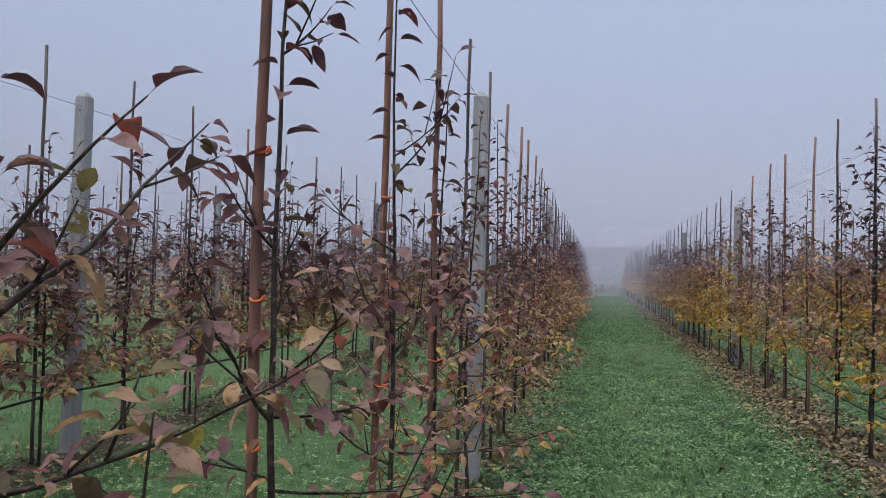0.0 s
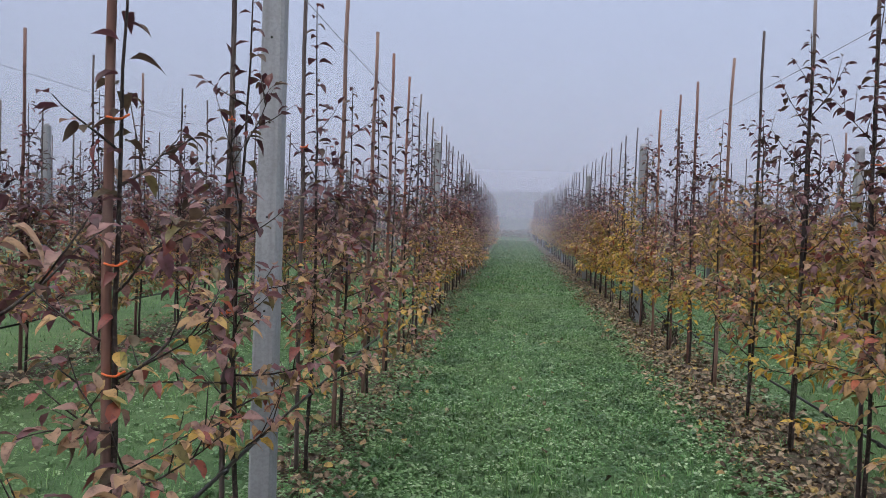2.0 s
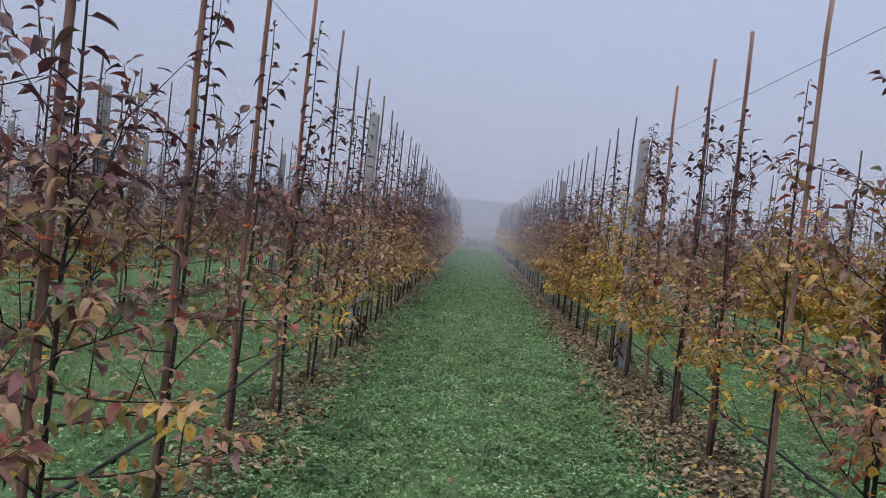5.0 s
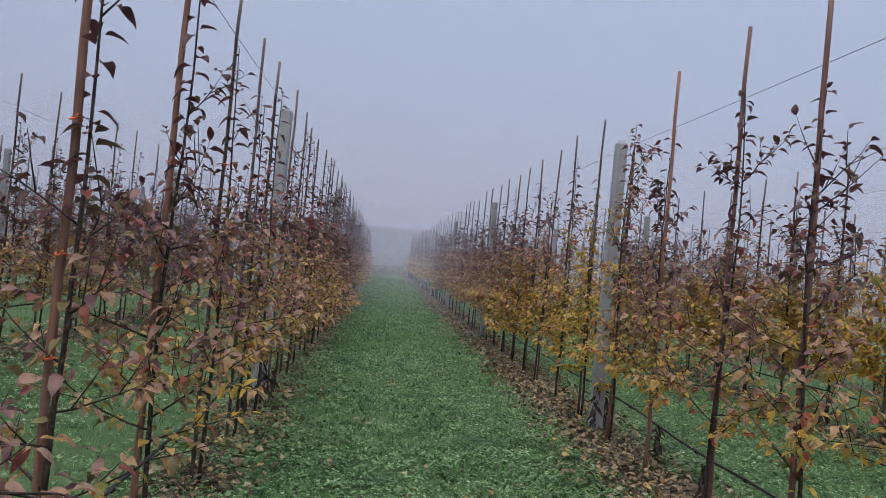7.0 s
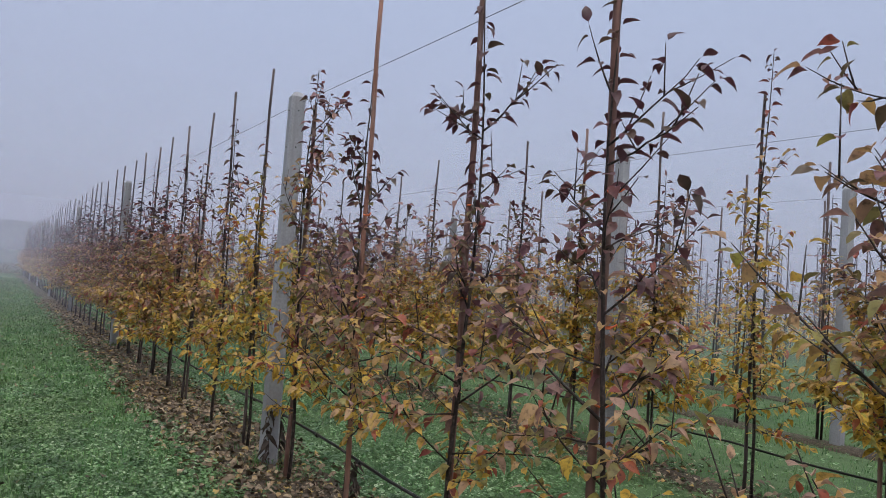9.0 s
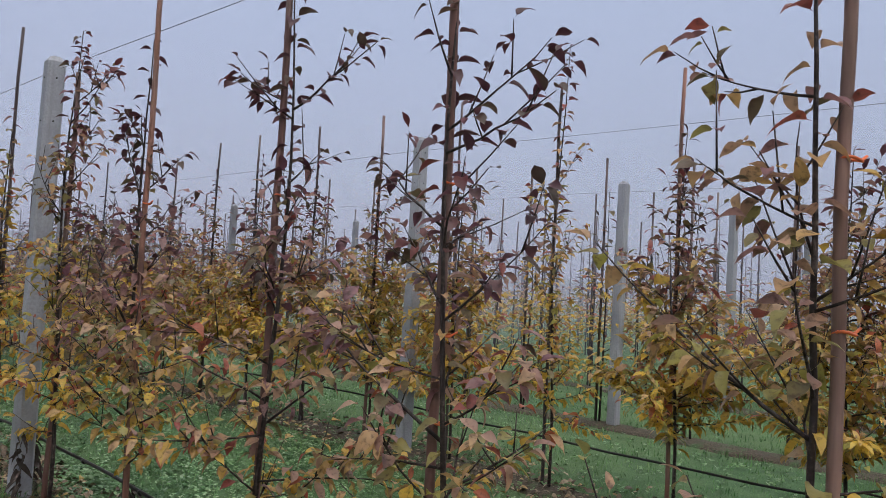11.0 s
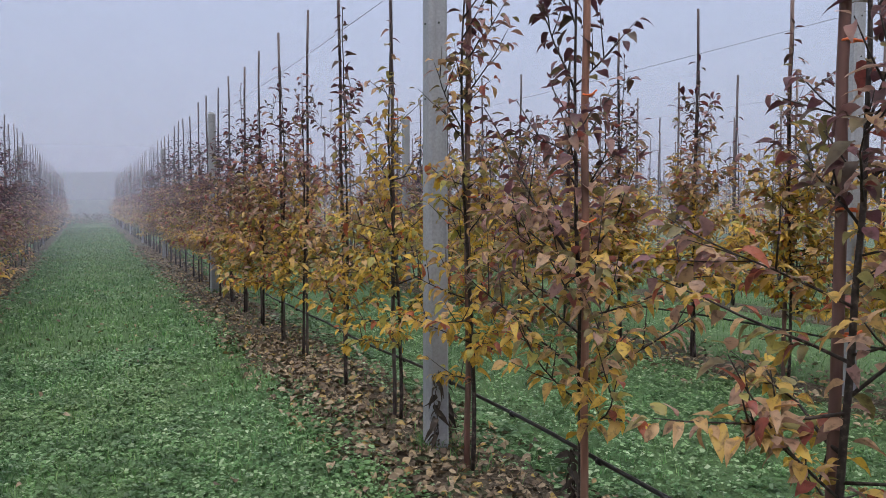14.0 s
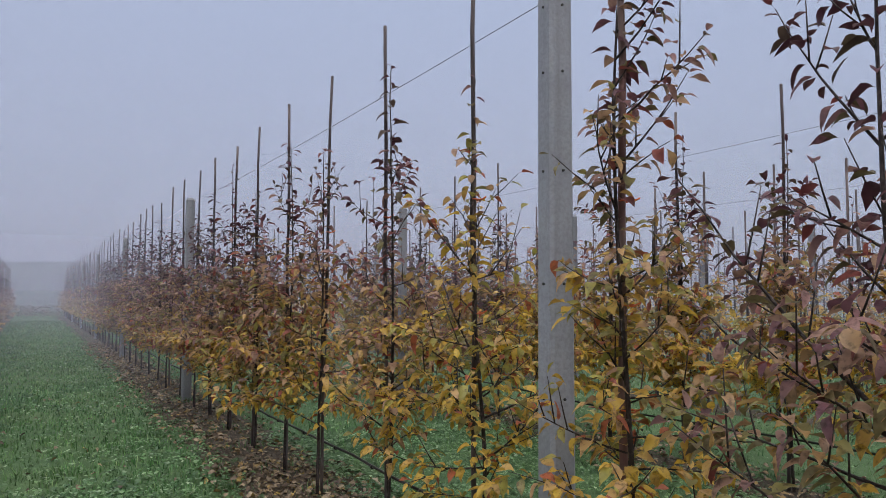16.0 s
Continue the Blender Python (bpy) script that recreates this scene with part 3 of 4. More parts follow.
def mist_bank(radius, density):
    """A ring of thin mist round the walked stretch."""
    verts, faces, n = [], [], 72
    heights = (-0.05, 4.0, 10.0, 24.0, 0.9 * radius + 12)
    for z in heights:
        for k in range(n):
            a = 2 * math.pi * k / n
            verts.append((0.8 + radius * math.cos(a), 7.0 + radius * math.sin(a), z))
    for i in range(len(heights) - 1):
        for k in range(n):
            a, b = i * n + k, i * n + (k + 1) % n
            faces.append((a, b, b + n, a + n))
    ob = new("mist", mesh_of("mist", verts, faces, mist_material("mist", density, 0.6 * radius)))
    ob.visible_shadow = False
    tagged(ob, "thin pale morning mist hanging over the orchard", "mist", kind="stuff")


for radius, density in ((13, 0.065), (18, 0.11), (24, 0.14), (32, 0.15), (43, 0.14), (60, 0.14), (85, 0.30), (140, 0.40)):
    mist_bank(radius, density)

def end_scrub():
    """A strip of dry brown scrub across the end of the rows."""
    r = random.Random(5)
    spots = []
    for _ in range(16000):
        x, y = r.uniform(-26, 30), 71.0 + r.gauss(0, 0.5)
        z = r.random() ** 1.3 * (0.65 + 0.4 * noise.noise(Vector((x * 0.5, 3, 1))))
        spots.append(((x, y, z), (r.uniform(-1, 1), r.uniform(-1, 1), r.uniform(-0.2, 1)), r.uniform(0.12, 0.25), r.uniform(0.12, 0.25), (0, 0, 0)))
    tagged(new("scrub", leaves_mesh("scrub", spots, DRY, [far_leaf()])), "low dry brown scrub at the end of the orchard", "scrub", kind="stuff")


end_scrub()

# ---- the two rows along the lane ----
HERO = {("L", k) for k in (5, 6, 7, 8, 12, 13)} | {("R", k) for k in (13, 14, 15, 16, 17, 18)}
# striking limbs of single trees: height on the trunk, reach in x, y and z
STRIKING = {
    ("L", 5): ((1.42, 0.05, 0.5, 0.36), (1.2, 0.2, 0.4, 0.1), (0.75, 0.25, 0.5, 0.1)),
    ("L", 6): ((1.12, 0.1, -0.5, 0.4), (1.13, 0.25, 0.45, 0.02), (0.95, 0.3, 0.6, -0.1)),
    ("L", 7): ((1.21, 0.05, -0.72, 0.34), (1.18, 0.05, 0.75, 0.32), (1.87, 0.1, 0.3, 0.3)),
    ("L", 8): ((1.0, 0.05, 0.7, 0.25), (0.8, 0.2, -0.4, 0.1)),
    ("R", 11): ((2.3, 0.1, -0.25, 0.3), (2.2, -0.1, 0.25, 0.3), (1.9, -0.2, 0.2, 0.35), (1.75, 0.1, -0.3, 0.3), (2.45, -0.05, -0.15, 0.22), (1.6, -0.2, -0.25, 0.25)),
    ("R", 13): ((1.19, -0.1, 0.5, 0.42), (1.46, -0.1, -0.3, 0.15), (1.92, 0.05, 0.3, 0.12), (1.64, -0.05, 0.25, 0.16), (0.85, -0.3, 0.4, 0.05), (0.8, -0.25, -0.3, 0.1)),
    ("R", 14): ((1.0, -0.1, 0.62, 0.45), (0.86, -0.1, -0.4, 0.22), (1.88, -0.05, -0.45, 0.13), (1.95, 0.05, -0.34, 0.25), (1.65, 0.05, 0.4, 0.26)),
    ("R", 15): ((2.13, 0.0, -0.48, 0.2), (2.15, 0.0, 0.42, 0.2), (1.19, 0.1, -0.3, 0.22)),
    ("R", 16): ((1.13, -0.1, 0.62, 0.7), (1.82, 0.0, 0.3, 0.45), (1.11, 0.05, 0.6, 0.28), (1.0, -0.2, -0.4, 0.2)),
    ("R", 17): ((2.3, 0.1, -0.22, 0.3), (2.4, 0.15, -0.15, 0.25), (1.9, 0.15, -0.2, 0.32), (1.75, -0.2, -0.15, 0.3), (2.5, 0.0, -0.14, 0.22), (1.1, 0.0, -0.45, 0.12), (1.5, 0.0, -0.3, 0.14), (2.05, 0.0, -0.44, 0.22), (2.2, 0.1, -0.1, 0.25)),
    ("RR", 16): ((2.3, 0.05, -0.12, 0.25), (2.0, -0.1, 0.15, 0.25), (1.75, 0.1, -0.2, 0.25), (1.6, -0.2, -0.2, 0.2)),
    ("R", 18): ((1.15, 0.0, 0.5, 0.5), (0.9, -0.25, 0.3, 0.1)),
}
RED_STAKES = {("L", 6), ("L", 7), ("L", 12), ("R", 13), ("R", 14), ("R", 15), ("R", 17)}
# trees that have turned golden or wine red all over
GOLDEN = {("R", 13), ("R", 17), ("R", 18), ("RR", 16)}
WINE = {("L", 12), ("L", 13), ("R", 11), ("R", 14), ("R", 15), ("R", 16)}
# trees that stand on the far side of their stakes
BEHIND = {("R", 13), ("R", 16)}
VARIANTS = {(b, f): [] for b in (True, False) for f in (0, 1, 2)}


def variant_tree(m, bare, far):
    """One of a few further trees, copied to a pose: with a bare or a leafy leader."""
    kept = VARIANTS[bare, far]
    if len(kept) < (6 if far else 7):
        k = len(kept)
        ob = apple_tree(500 + k + 50 * bare, (2.5, 2.7, 2.4, 2.8, 2.6, 2.45, 2.75)[k], ((1.0 if bare else 1.22) + 0.07 * (k % 4)) * (1.0, 1.3, 1.35 if bare else 1.6)[far], 1.0 + 0.06 * (k % 3),
                        False, "young apple tree with brown leaves and a thin leader" if bare else "young apple tree with yellow, rust and wine red leaves", (), 0.5 if bare else 0.25, [plain_leaf()] if far else TEMPLATES)
        ob.matrix_basis = m
        kept.append(ob)
        return ob
    return copy_thing(random.choice(kept), m)


def plant_row(side, x, ys, tips, last):
    for k, (y, tip) in enumerate(zip(ys, tips)):
        if y > last:
            break
        if y < -1.6:
            continue
        lean = (random.uniform(-0.7, 0.7), random.uniform(-0.7, 0.7))
        # beyond y 16 every stake gets the dark silhouette tone
        shift, kind = random.uniform(-0.015, 0.015), 2 * random.randrange(20) + (y > 16 or random.random() < 0.8)
        if (side, k) in RED_STAKES:
            kind -= kind % 2
        wooden_stake(x + shift, y, tip, kind, y < 20 and abs(x) < 3, lean)
        m = pose(x + (0.052 if x < 0 else -0.012), y + (-0.01 if x < 0 else 0.05 if (side, k) in BEHIND else -0.045), 0.0, 0, 0, random.uniform(0, 360))
        if (side, k) in HERO or (side, k) in STRIKING:
            leafy = (side, k) in (("R", 11), ("R", 17), ("RR", 16))
            hue = GOLD_LEAF if (side, k) in GOLDEN else WINE_LEAF if (side, k) in WINE else LEAF
            t = apple_tree(100 * (side != "L") + 40 * (side == "RR") + k + 1, 3.35 if side == "RR" else 2.85 if leafy else random.uniform(2.45, 2.75), (0.5 if k < 7 else 0.62 if k < 9 else 0.55) if side == "L" else 0.62 if k == 13 else 0.85 if k == 14 else 1.1 if k < 16 else 1.3, 0.72 if leafy else 1.0, (side, k) in HERO,
                           ("tall leafy" if leafy else "sparse") + (" apple tree with golden and wine red leaves" if side != "L" else " apple tree with tan and rust leaves"),
                           STRIKING.get((side, k), ()), (0.1 if k == 12 else 0.55) if side == "L" else 0.0 if leafy else 0.4, FINE, hue)
            t.matrix_basis = m @ pose(0, 0, 0, 0, 0, -math.degrees(m.to_euler().z))
        else:
            variant_tree(m, x < 0, 2 if abs(x) > 3 else 1 if y > 17 or y < 0 else 0)


left_y, left_tip = stretch_row(LEFT_Y, LEFT_TIP, ROW_END)
right_y, right_tip = stretch_row(RIGHT_Y, RIGHT_TIP, ROW_END)
plant_row("L", LEFT, left_y, left_tip, 36)
plant_row("R", RIGHT, right_y, right_tip, 36)
near_rows = {}
for side, x in (("LL", FAR_LEFT[0]), ("RR", FAR_RIGHT[0])):
    ys, tips = stretch_row([-4.3, -3.2, -2.1, -1.1, 0.0, 1.0, 2.0, 3.0, 4.0, 4.98, 6.05, 7.1, 8.3, 9.5, 10.45, 11.5, 12.5, 13.5] if side == "LL" else [-4.2, -3.1, -2.1, -1.0, 0.0, 1.0, 2.0, 3.0, 4.05, 5.1, 6.1, 7.1, 8.15, 9.2, 10.2, 11.24, 12.25, 13.25, 14.3, 15.3, 16.36, 17.32], [3.06] * 22, ROW_END)
    near_rows[x] = ys
    plant_row(side, x, ys, tips, 24)

for y in POSTS:
    concrete_post(LEFT, y, 2.78 if y < 10 else 2.72, random.uniform(-3, 3), (0, 0), y < 20)
    concrete_post(RIGHT, y, 2.76, random.uniform(-3, 3), (0, 0), y < 25)
    concrete_post(FAR_LEFT[0], y - (0.1 if y < 10 else 0.25), 2.8 if y < 10 else 2.7, random.uniform(-4, 4), (0, 0), y < 15)
    concrete_post(FAR_RIGHT[0], y - 0.12, 2.8, random.uniform(-4, 4), (0, 0), y < 15)
    for x in FAR_LEFT[1:3] + FAR_RIGHT[1:4]:
        concrete_post(x, y - (0.42 if x > 0 else 0.2), 2.8, random.uniform(-4, 4), (0, 0), False)


# ---- the rows further off: one joined sheet of planting ----
def far_planting(name, spots, label, every=2, swell=1.5):
    """Distant trees with their stakes, too many and too hazy to tell apart."""
    wood_v, wood_f, leaves = [], [], []
    stake_v, stake_f = [], []
    plans = [tree_plan(900 + k, 2.45 + 0.08 * (k % 5), 0.8, 0.95) for k in range(6)]
    for x, y in spots:
        trunk, radii, limbs, sets, loose = plans[random.randrange(6)]
        off = Vector((x, y, 0))
        b = len(wood_v)
        v, f = tube([Vector(p) + off for p in trunk[::4] + trunk[-1:]], [r * 1.2 for r in radii[::4] + radii[-1:]], 3)
        wood_v += v
        wood_f += [tuple(i + b for i in q) for q in f]
        for pieces in limbs[::3]:
            pts = pieces[0][0]
            b = len(wood_v)
            v, f = tube([Vector(p) + off for p in (pts[0], pts[3], pts[6])], [0.006, 0.005, 0.003], 3)
            wood_v += v
            wood_f += [tuple(i + b for i in q) for q in f]
        b = len(stake_v)
        tip = 3.03 + random.uniform(-0.1, 0.1)
        v, f = tube([off + Vector((0, 0.05, 0)), off + Vector((random.uniform(-0.03, 0.03), 0.05, tip))], [0.016, 0.014], 4)
        stake_v += v
        stake_f += [tuple(i + b for i in q) for q in f]
        everything = [s for mine in sets for s in mine] + loose
        for s in everything[::every]:
            leaves.append(((s[0][0] + x, s[0][1] + y, s[0][2]), s[1], s[2] * swell, s[3] * swell, *s[4:]))
    ob = new(name)
    tagged(ob, label, "orchard rows", kind="stuff")
    part("trunks", mesh_of("trunks", wood_v, wood_f, BARK), ob)
    part("stakes", mesh_of("stakes", stake_v, stake_f, STAKE), ob)
    part("foliage", leaves_mesh("foliage", leaves, LEAF, [far_leaf()]), ob)


spots = [(LEFT, y) for y in left_y if y > 36] + [(RIGHT, y) for y in right_y if y > 36]
far_planting("far_row_ends", spots, "distant ends of the tree rows fading in mist")
for x in FAR_LEFT + FAR_RIGHT:
    y0 = 24.0 if x in (FAR_LEFT[0], FAR_RIGHT[0]) else -2.0
    end = ROW_END if abs(x) < 14 else 60
    spots, y = [], y0
    while y < end:
        y += 1.04 + random.uniform(-0.1, 0.1)
        spots.append((x + random.uniform(-0.03, 0.03), y))
    far_planting("far_rows", spots, "misty rows of staked young apple trees with brown leaves", 2 if abs(x) < 9 else 4 if abs(x) < 13 else 7, 1.55 if abs(x) < 9 else 2.1 if abs(x) < 13 else 2.7)


# ---- wires and irrigation hoses ----
def sag_line(x, z, sag, y0, y1, step, wobble=0.0):
    pts, y = [], y0
    while y <= y1:
        f = ((y - POSTS[0]) % 8.37) / 8.37
        pts.append((x + wobble * noise.noise(Vector((y * 0.7, x, 3))), y, z - sag * 4 * f * (1 - f) + wobble * noise.noise(Vector((y * 1.3, x, 8)))))
        y += step
    return pts


DRIPPER = mesh_of("dripper", *tube([(-0.016, 0, 0), (-0.012, 0, -0.001), (0.012, 0, -0.001), (0.016, 0, 0)], [0.0098, 0.014, 0.014, 0.0098], 7), HOSE)
for x in (LEFT, RIGHT, *FAR_LEFT[:2], *FAR_RIGHT[:2]):
    line_thing("trellis_wire", sag_line(x + 0.02, 2.69, 0.03, -4, 60, 1.0), 0.002, WIRE, "thin galvanised trellis wire along the post tops", "wire", 4)
for x in (LEFT, RIGHT, FAR_LEFT[0], FAR_RIGHT[0]):
    hang = 0.52 if x < 0 else 0.40
    hose = line_thing("irrigation_hose", sag_line(x + 0.075, hang, 0.03, -4, 40, 0.35, 0.024), 0.0095, HOSE, "black plastic irrigation hose hung along the tree row", "hose")
    if abs(x) < 3:
        for px, py, pz in sag_line(x + 0.075, hang, 0.03, -4, 24, 0.35, 0.024)[1::2]:
            part("dripper", DRIPPER, hose).matrix_basis = pose(px, py, pz - 0.004, 0, 0, 90)


# ---- grass, weeds and fallen leaves ----
def blades(count, x0, x1, y0, y1, tall, wide, material, name, label, skip=0.33, simple=False):
    """Grass as many bent blades, thicker in tufts."""
    xs, ys = rng.uniform(x0, x1, count), y0 + (y1 - y0) * rng.random(count) ** 2.4
    back = rng.random(count) < 0.08
    ys = np.where(back, rng.uniform(-6, y0 + 1, count), ys)
    xs = xs + rng.normal(0, 0.25, count)
    ys = ys - np.abs(rng.normal(0, 1.0, count))
    tuft = np.array([noise.noise(Vector((x * 2.2, y * 2.2, 4))) for x, y in zip(xs, ys)])
    row = np.minimum(np.abs(xs - LEFT), np.abs(xs - RIGHT))
    keep = (rng.random(count) < 0.7 + 0.5 * tuft) & ((row > skip) | (rng.random(count) < 0.25))
    xs, ys, tuft = xs[keep], ys[keep], tuft[keep]
    n = len(xs)
    a = rng.uniform(0, 2 * math.pi, n)
    h = tall * rng.uniform(0.5, 1.3, n) * (1 + 0.5 * tuft)
    w = wide * rng.uniform(0.7, 1.3, n) * (1 + np.maximum(ys - y0, 0) * 0.05)
    lean = rng.uniform(0.2, 0.9, n) * h
    dx, dy = np.cos(a), np.sin(a)
    base = np.stack((xs, ys, np.full(n, -0.01)), 1)
    side = np.stack((-dy * w, dx * w, np.zeros(n)), 1)
    mid = base + np.stack((dx * lean * 0.35, dy * lean * 0.35, h * 0.6), 1)
    tip = base + np.stack((dx * lean, dy * lean, h * 0.95), 1)
    if simple:
        v = np.stack((base - side, base + side, tip), 1).reshape(-1, 3)
        t = np.arange(3 * n).reshape(-1, 3)
        tagged(new(name, quick_mesh(name, v, t, material)), label, "grass", kind="stuff")
        return
    v = np.stack((base - side, base + side, mid - side * 0.8, mid + side * 0.8, tip), 1).reshape(-1, 3)
    t = np.array([(0, 1, 3), (0, 3, 2), (2, 3, 4)])[None] + (np.arange(n) * 5)[:, None, None]
    tagged(new(name, quick_mesh(name, v, t.reshape(-1, 3), material)), label, "grass", kind="stuff")


blades(145000, -0.6, 2.2, 2.0, 60, 0.062, 0.0024, GRASS, "lane_grass", "short green grass of the lane between the rows")
blades(80000, 2.2, 6.0, 6.0, 40, 0.06, 0.0026, GRASS, "side_grass", "green grass behind the tree row", 0.33, True)
blades(70000, -4.4, -0.6, 2.5, 36, 0.06, 0.0026, GRASS, "side_grass", "green grass behind the tree row", 0.33, True)


blades(85000, 5.6, 13.0, 8.0, 40, 0.06, 0.004, GRASS, "side_grass", "green grass between further tree rows", 0.0, True)


blades(60000, -11.0, -4.4, 4.0, 40, 0.06, 0.004, GRASS, "side_grass", "green grass between further tree rows", 0.0, True)


def weeds(count, x0, x1, y0, y1, label, big=1.0, power=1.0, clump=0.55):
    """Patches of low broad-leaved weeds: small rosettes of rounded leaves."""
    spots = []
    for _ in range(count):
        x, y = random.uniform(x0, x1) + random.gauss(0, 0.12), y0 + (y1 - y0) * random.random() ** power
        if noise.noise(Vector((x * 0.9, y * 0.55, 7))) + 0.45 * noise.noise(Vector((x * 3, y * 3, 2))) < random.uniform(-0.9, clump):
            continue
        if 0.1 < x < 0.75 and random.random() < 0.35:
            continue
        a, lift = random.uniform(0, 6.28), random.uniform(0.012, 0.06)
        for k in range(random.randint(3, 5)):
            b = a + k * 1.5 + random.uniform(-0.3, 0.3)
            length = random.uniform(0.013, 0.03) * big
            spots.append(((x, y, lift + random.uniform(-0.008, 0.008)), (math.cos(b), math.sin(b), random.uniform(-0.5, 0.7)), length, length * random.uniform(1.1, 1.5),
                          (random.uniform(-0.4, 0.4), random.uniform(-0.4, 0.4), 0)))
    rounded = np.array([(0, 0, 0), (-0.34, 0.55, 0.1), (0.34, 0.55, 0.1), (0, 1.0, -0.05)])
    tris = np.array([(0, 2, 1), (1, 2, 3)])
    tagged(new("weeds", leaves_mesh("weeds", spots, WEED, [(rounded, tris)])), label, "weeds", kind="stuff")


weeds(60000, -1.0, 2.0, 2.5, 17.5, "patches of pale green broad-leaved weeds in the lane")
weeds(6000, -0.65, 2.0, 17, 36, "patches of pale green broad-leaved weeds in the lane", 1.5, 1.4)
weeds(7000, 2.6, 8.6, 6, 26, "patches of weeds behind the tree row", 1.3)
weeds(17000, 2.65, 5.2, 9.5, 19, "patches of weeds behind the tree row")
weeds(11000, -4.2, -1.0, 2.5, 16, "patches of weeds behind the tree row", 1.2)


def litter(count, x, half, y0, y1, shapes=TEMPLATES[::2], feet=()):
    """Fallen leaves lying on the soil under a row."""
    spots = []
    for _ in range(count):
        px, y = x + max(-2.1, min(2.1, random.gauss(0, 1))) * half, y0 + (y1 - y0) * random.random() ** 0.9
        if feet and random.random() < 0.75:
            px, y = x + random.gauss(0.05, 0.17), random.choice(feet) + random.gauss(0, 0.2)
        a, length = random.uniform(0, 6.28), random.uniform(0.035, 0.08)
        spots.append(((px, y, random.uniform(0.03, 0.065)), (math.cos(a), math.sin(a), random.uniform(-0.35, 0.5)), length, length * random.uniform(0.7, 1.1),
                      (random.uniform(-1, 1), random.uniform(-1, 1), 0)))
    tagged(new("fallen_leaves", leaves_mesh("fallen_leaves", spots, LITTER, shapes)), "fallen brown and yellow leaves on the soil strip", "fallen leaves", kind="stuff")


litter(2900, LEFT, 0.24, 2.5, 15, feet=[y for y in left_y if 3 < y < 15])
litter(2500, LEFT, 0.21, 15, 32, [plain_leaf()])
litter(7600, RIGHT - 0.06, 0.26, 5.5, 18)
litter(5000, RIGHT - 0.06, 0.27, 18, 36, [plain_leaf()])
litter(3000, FAR_RIGHT[0], 0.35, 8, 26, [plain_leaf()])
litter(2600, FAR_LEFT[0], 0.35, 3, 24, [plain_leaf()])
litter(140, 0.8, 0.6, 2, 24)


def foot_tufts(spots, per, spread, name, label):
    """Longer grass left standing round the feet of posts and trees."""
    n = len(spots) * per
    c = np.repeat(np.array(spots), per, axis=0)
    a, d = rng.uniform(0, 2 * math.pi, n), np.abs(rng.normal(0, spread, n)) + 0.03
    base = np.stack((c[:, 0] + np.cos(a) * d, c[:, 1] + np.sin(a) * d, np.zeros(n)), 1)
    b, h = a + rng.normal(0, 0.8, n), rng.uniform(0.05, 0.14, n)
    side = np.stack((-np.sin(b), np.cos(b), np.zeros(n)), 1) * 0.0026
    mid = base + np.stack((np.cos(b) * h * 0.25, np.sin(b) * h * 0.25, h * 0.65), 1)
    tip = base + np.stack((np.cos(b) * h * 0.7, np.sin(b) * h * 0.7, h * 0.9), 1)
    v = np.stack((base - side, base + side, mid - side, mid + side, tip), 1).reshape(-1, 3)
    t = np.array([(0, 1, 3), (0, 3, 2), (2, 3, 4)])[None] + (np.arange(n) * 5)[:, None, None]
    tagged(new(name, quick_mesh(name, v, t.reshape(-1, 3), GRASS)), label, "grass", kind="stuff")


foot_tufts([(x, y) for x in (LEFT, RIGHT) for y in POSTS[1:4]], 260, 0.09, "post_tufts", "tufts of longer grass round the feet of the posts")
foot_tufts([(LEFT, y) for y in left_y if 2 < y < 18] + [(RIGHT, y) for y in right_y if 4 < y < 20], 45, 0.13, "tree_tufts", "thin tufts of grass round the trunks")


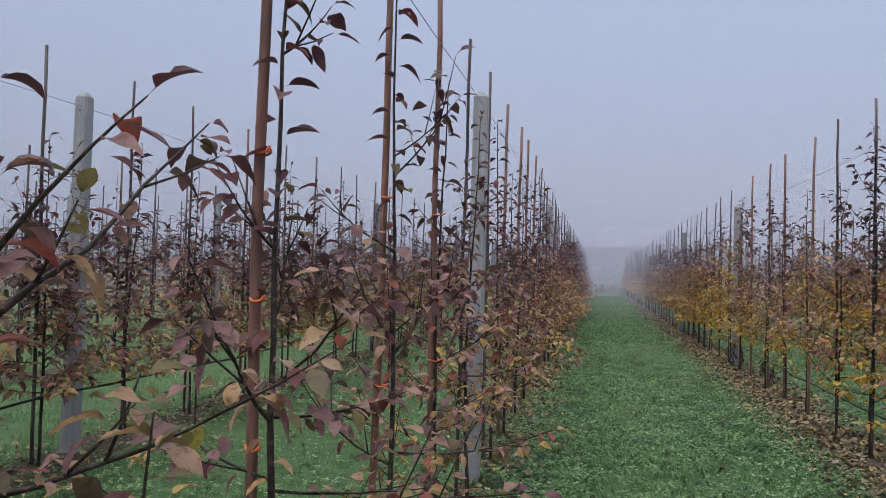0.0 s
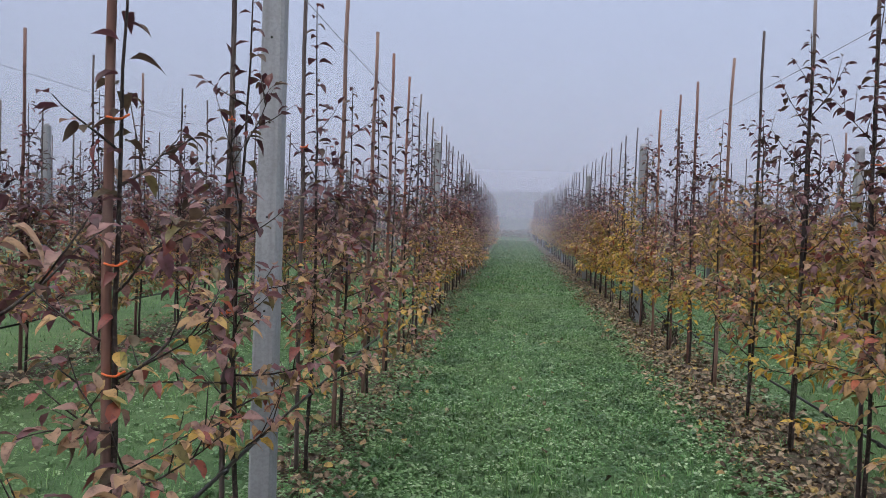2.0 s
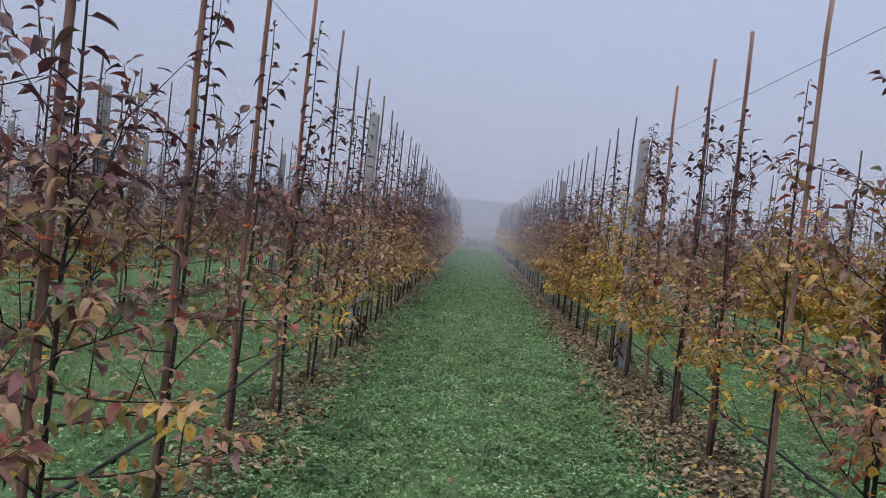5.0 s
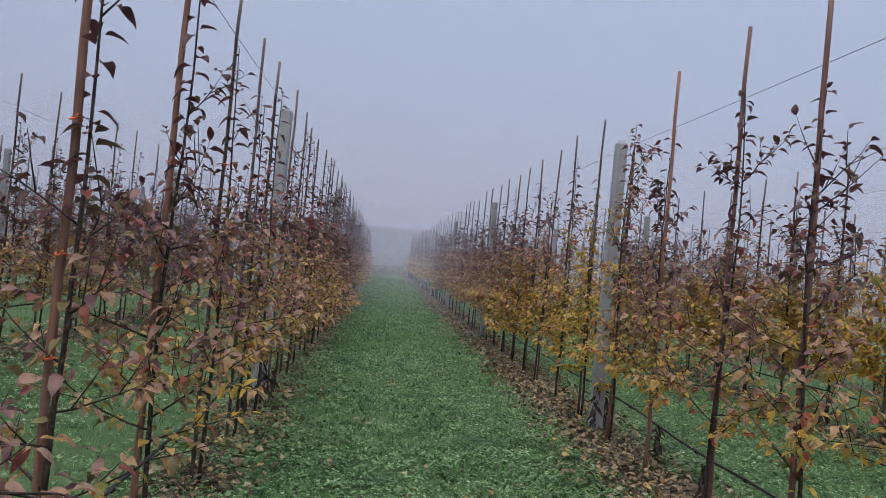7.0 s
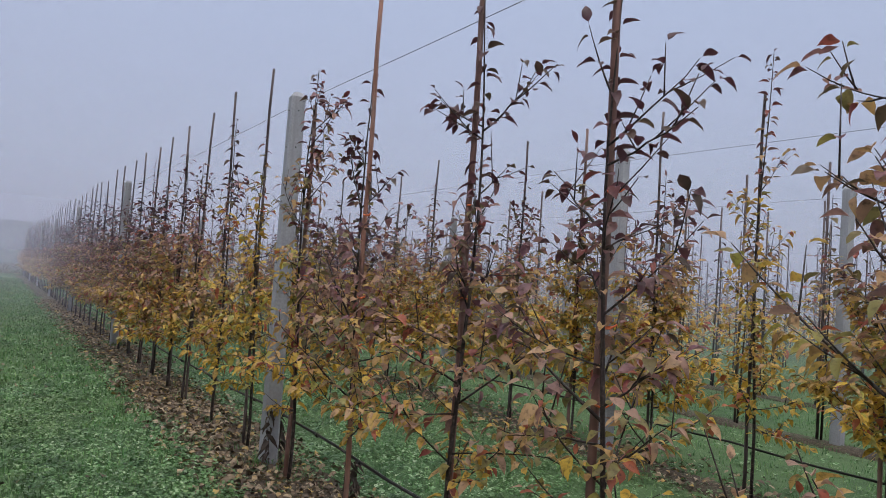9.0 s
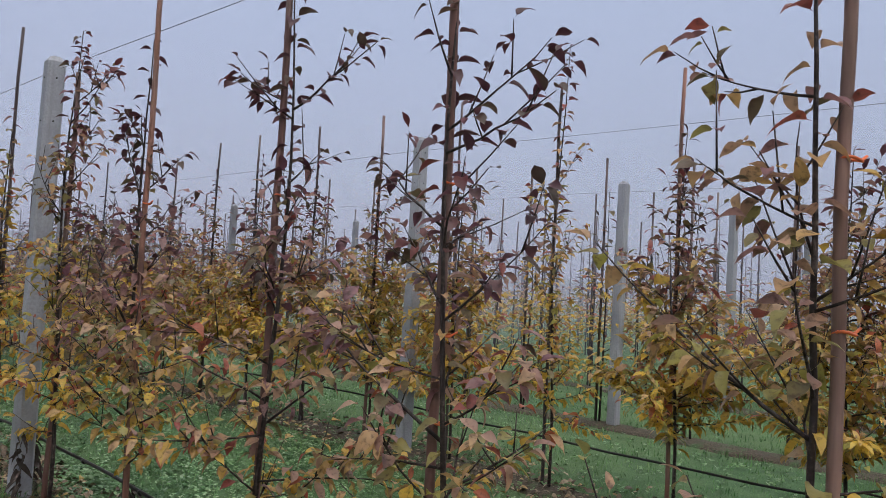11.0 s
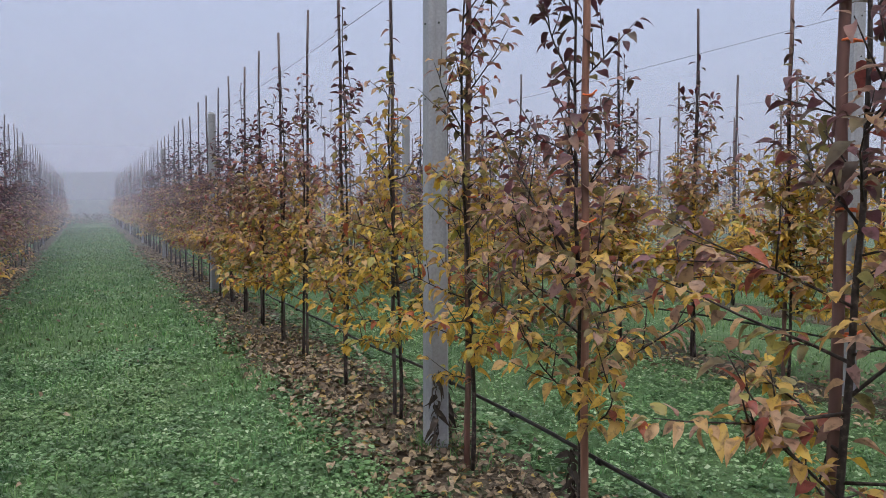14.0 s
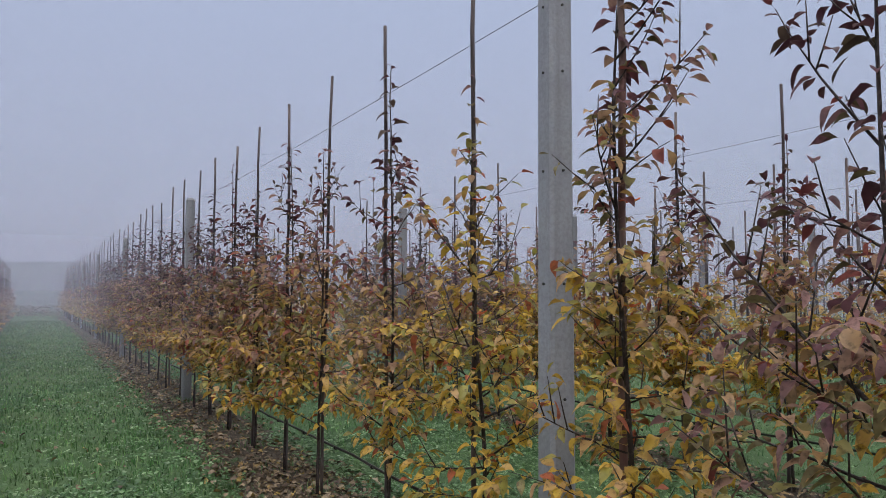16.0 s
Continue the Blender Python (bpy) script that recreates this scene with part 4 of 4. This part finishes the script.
def dead_weed(seed, x, y, tall):
    """A withered weed > stem, each curled dark leaf."""
    r = random.Random(seed)
    w = new("dead_weed")
    pts = [(0.012 * math.sin(2.0 * i + seed), 0.012 * math.cos(1.4 * i), -0.02 + (tall + 0.02) * i / 6) for i in range(7)]
    part("stem", mesh_of("stem", *tube(pts, [0.004 - 0.0004 * i for i in range(7)], 5), BARK), w)
    spots = []
    for k in range(22):
        z = tall * (0.2 + 0.8 * (k + r.random()) / 22)
        a = k * 2.4 + r.uniform(-0.5, 0.5)
        length = r.uniform(0.05, 0.085)
        spots.append(((0.01 * math.sin(a), 0.01 * math.cos(a), z), (math.cos(a), math.sin(a), r.uniform(-1.1, 0.2)), length, length * r.uniform(0.5, 0.8), (r.uniform(-1, 1), r.uniform(-1, 1), 0)))
    tv = [leaf_template(1.5, 0.7, 0.6, True)]
    for sp in spots:
        part("leaf", leaves_mesh("withered_leaf", [sp], WITHERED, tv), w)
    w.matrix_basis = pose(x, y, 0, r.uniform(-6, 6), r.uniform(-6, 6), 0)
    return tagged(w, "withered dark weed with curled leaves on the soil strip", "weed", "withered weeds")


WITHERED = plain_material("withered_leaf", (0.055, 0.04, 0.035), 0.7)
for k, (x, y, tall) in enumerate(((2.3, 13.77, 0.5), (-0.75, 13.77, 0.46), (-0.69, 13.84, 0.36), (-0.84, 13.4, 0.3), (2.47, 13.98, 0.36), (2.5, 11.75, 0.3), (2.6, 12.9, 0.3))):
    dead_weed(k + 3, x, y, tall)


def broad_weeds(count, x, half, y0, y1, name):
    """Taller broad-leaved weeds along the edges of a soil strip, in clumps."""
    spots = []
    for _ in range(count):
        px, y = x + random.uniform(-half, half), y0 + (y1 - y0) * random.random() ** 1.6
        clump = noise.noise(Vector((px * 2.3, y * 1.4, 9)))
        if clump < random.uniform(-0.35, 0.45):
            continue
        a, rise = random.uniform(0, 6.28), random.uniform(0.03, 0.06 + 0.08 * max(clump, 0))
        for k in range(random.randint(4, 6)):
            b = a + k * 1.25 + random.uniform(-0.3, 0.3)
            length = random.uniform(0.018, 0.042)
            spots.append(((px + 0.02 * math.cos(b), y + 0.02 * math.sin(b), rise * random.uniform(0.3, 1)), (math.cos(b), math.sin(b), random.uniform(-0.4, 0.5)), length, length * 1.3, (0, 0, 0)))
    oval = np.array([(0, 0, 0), (-0.3, 0.35, 0.06), (0.3, 0.35, 0.06), (-0.28, 0.7, 0.04), (0.28, 0.7, 0.04), (0, 1.0, -0.08)])
    tris = np.array([(0, 2, 1), (1, 2, 4), (1, 4, 3), (3, 4, 5)])
    tagged(new(name, leaves_mesh(name, spots, WEED, [(oval, tris)])), "clumps of broad-leaved green weeds on the soil strip", "weeds", kind="stuff")


broad_weeds(4200, LEFT, 0.42, 1.8, 20, "broad_weeds")
broad_weeds(900, RIGHT - 0.44, 0.14, 4, 22, "broad_weeds")
broad_weeds(2600, RIGHT + 0.4, 0.22, 8, 20, "broad_weeds")
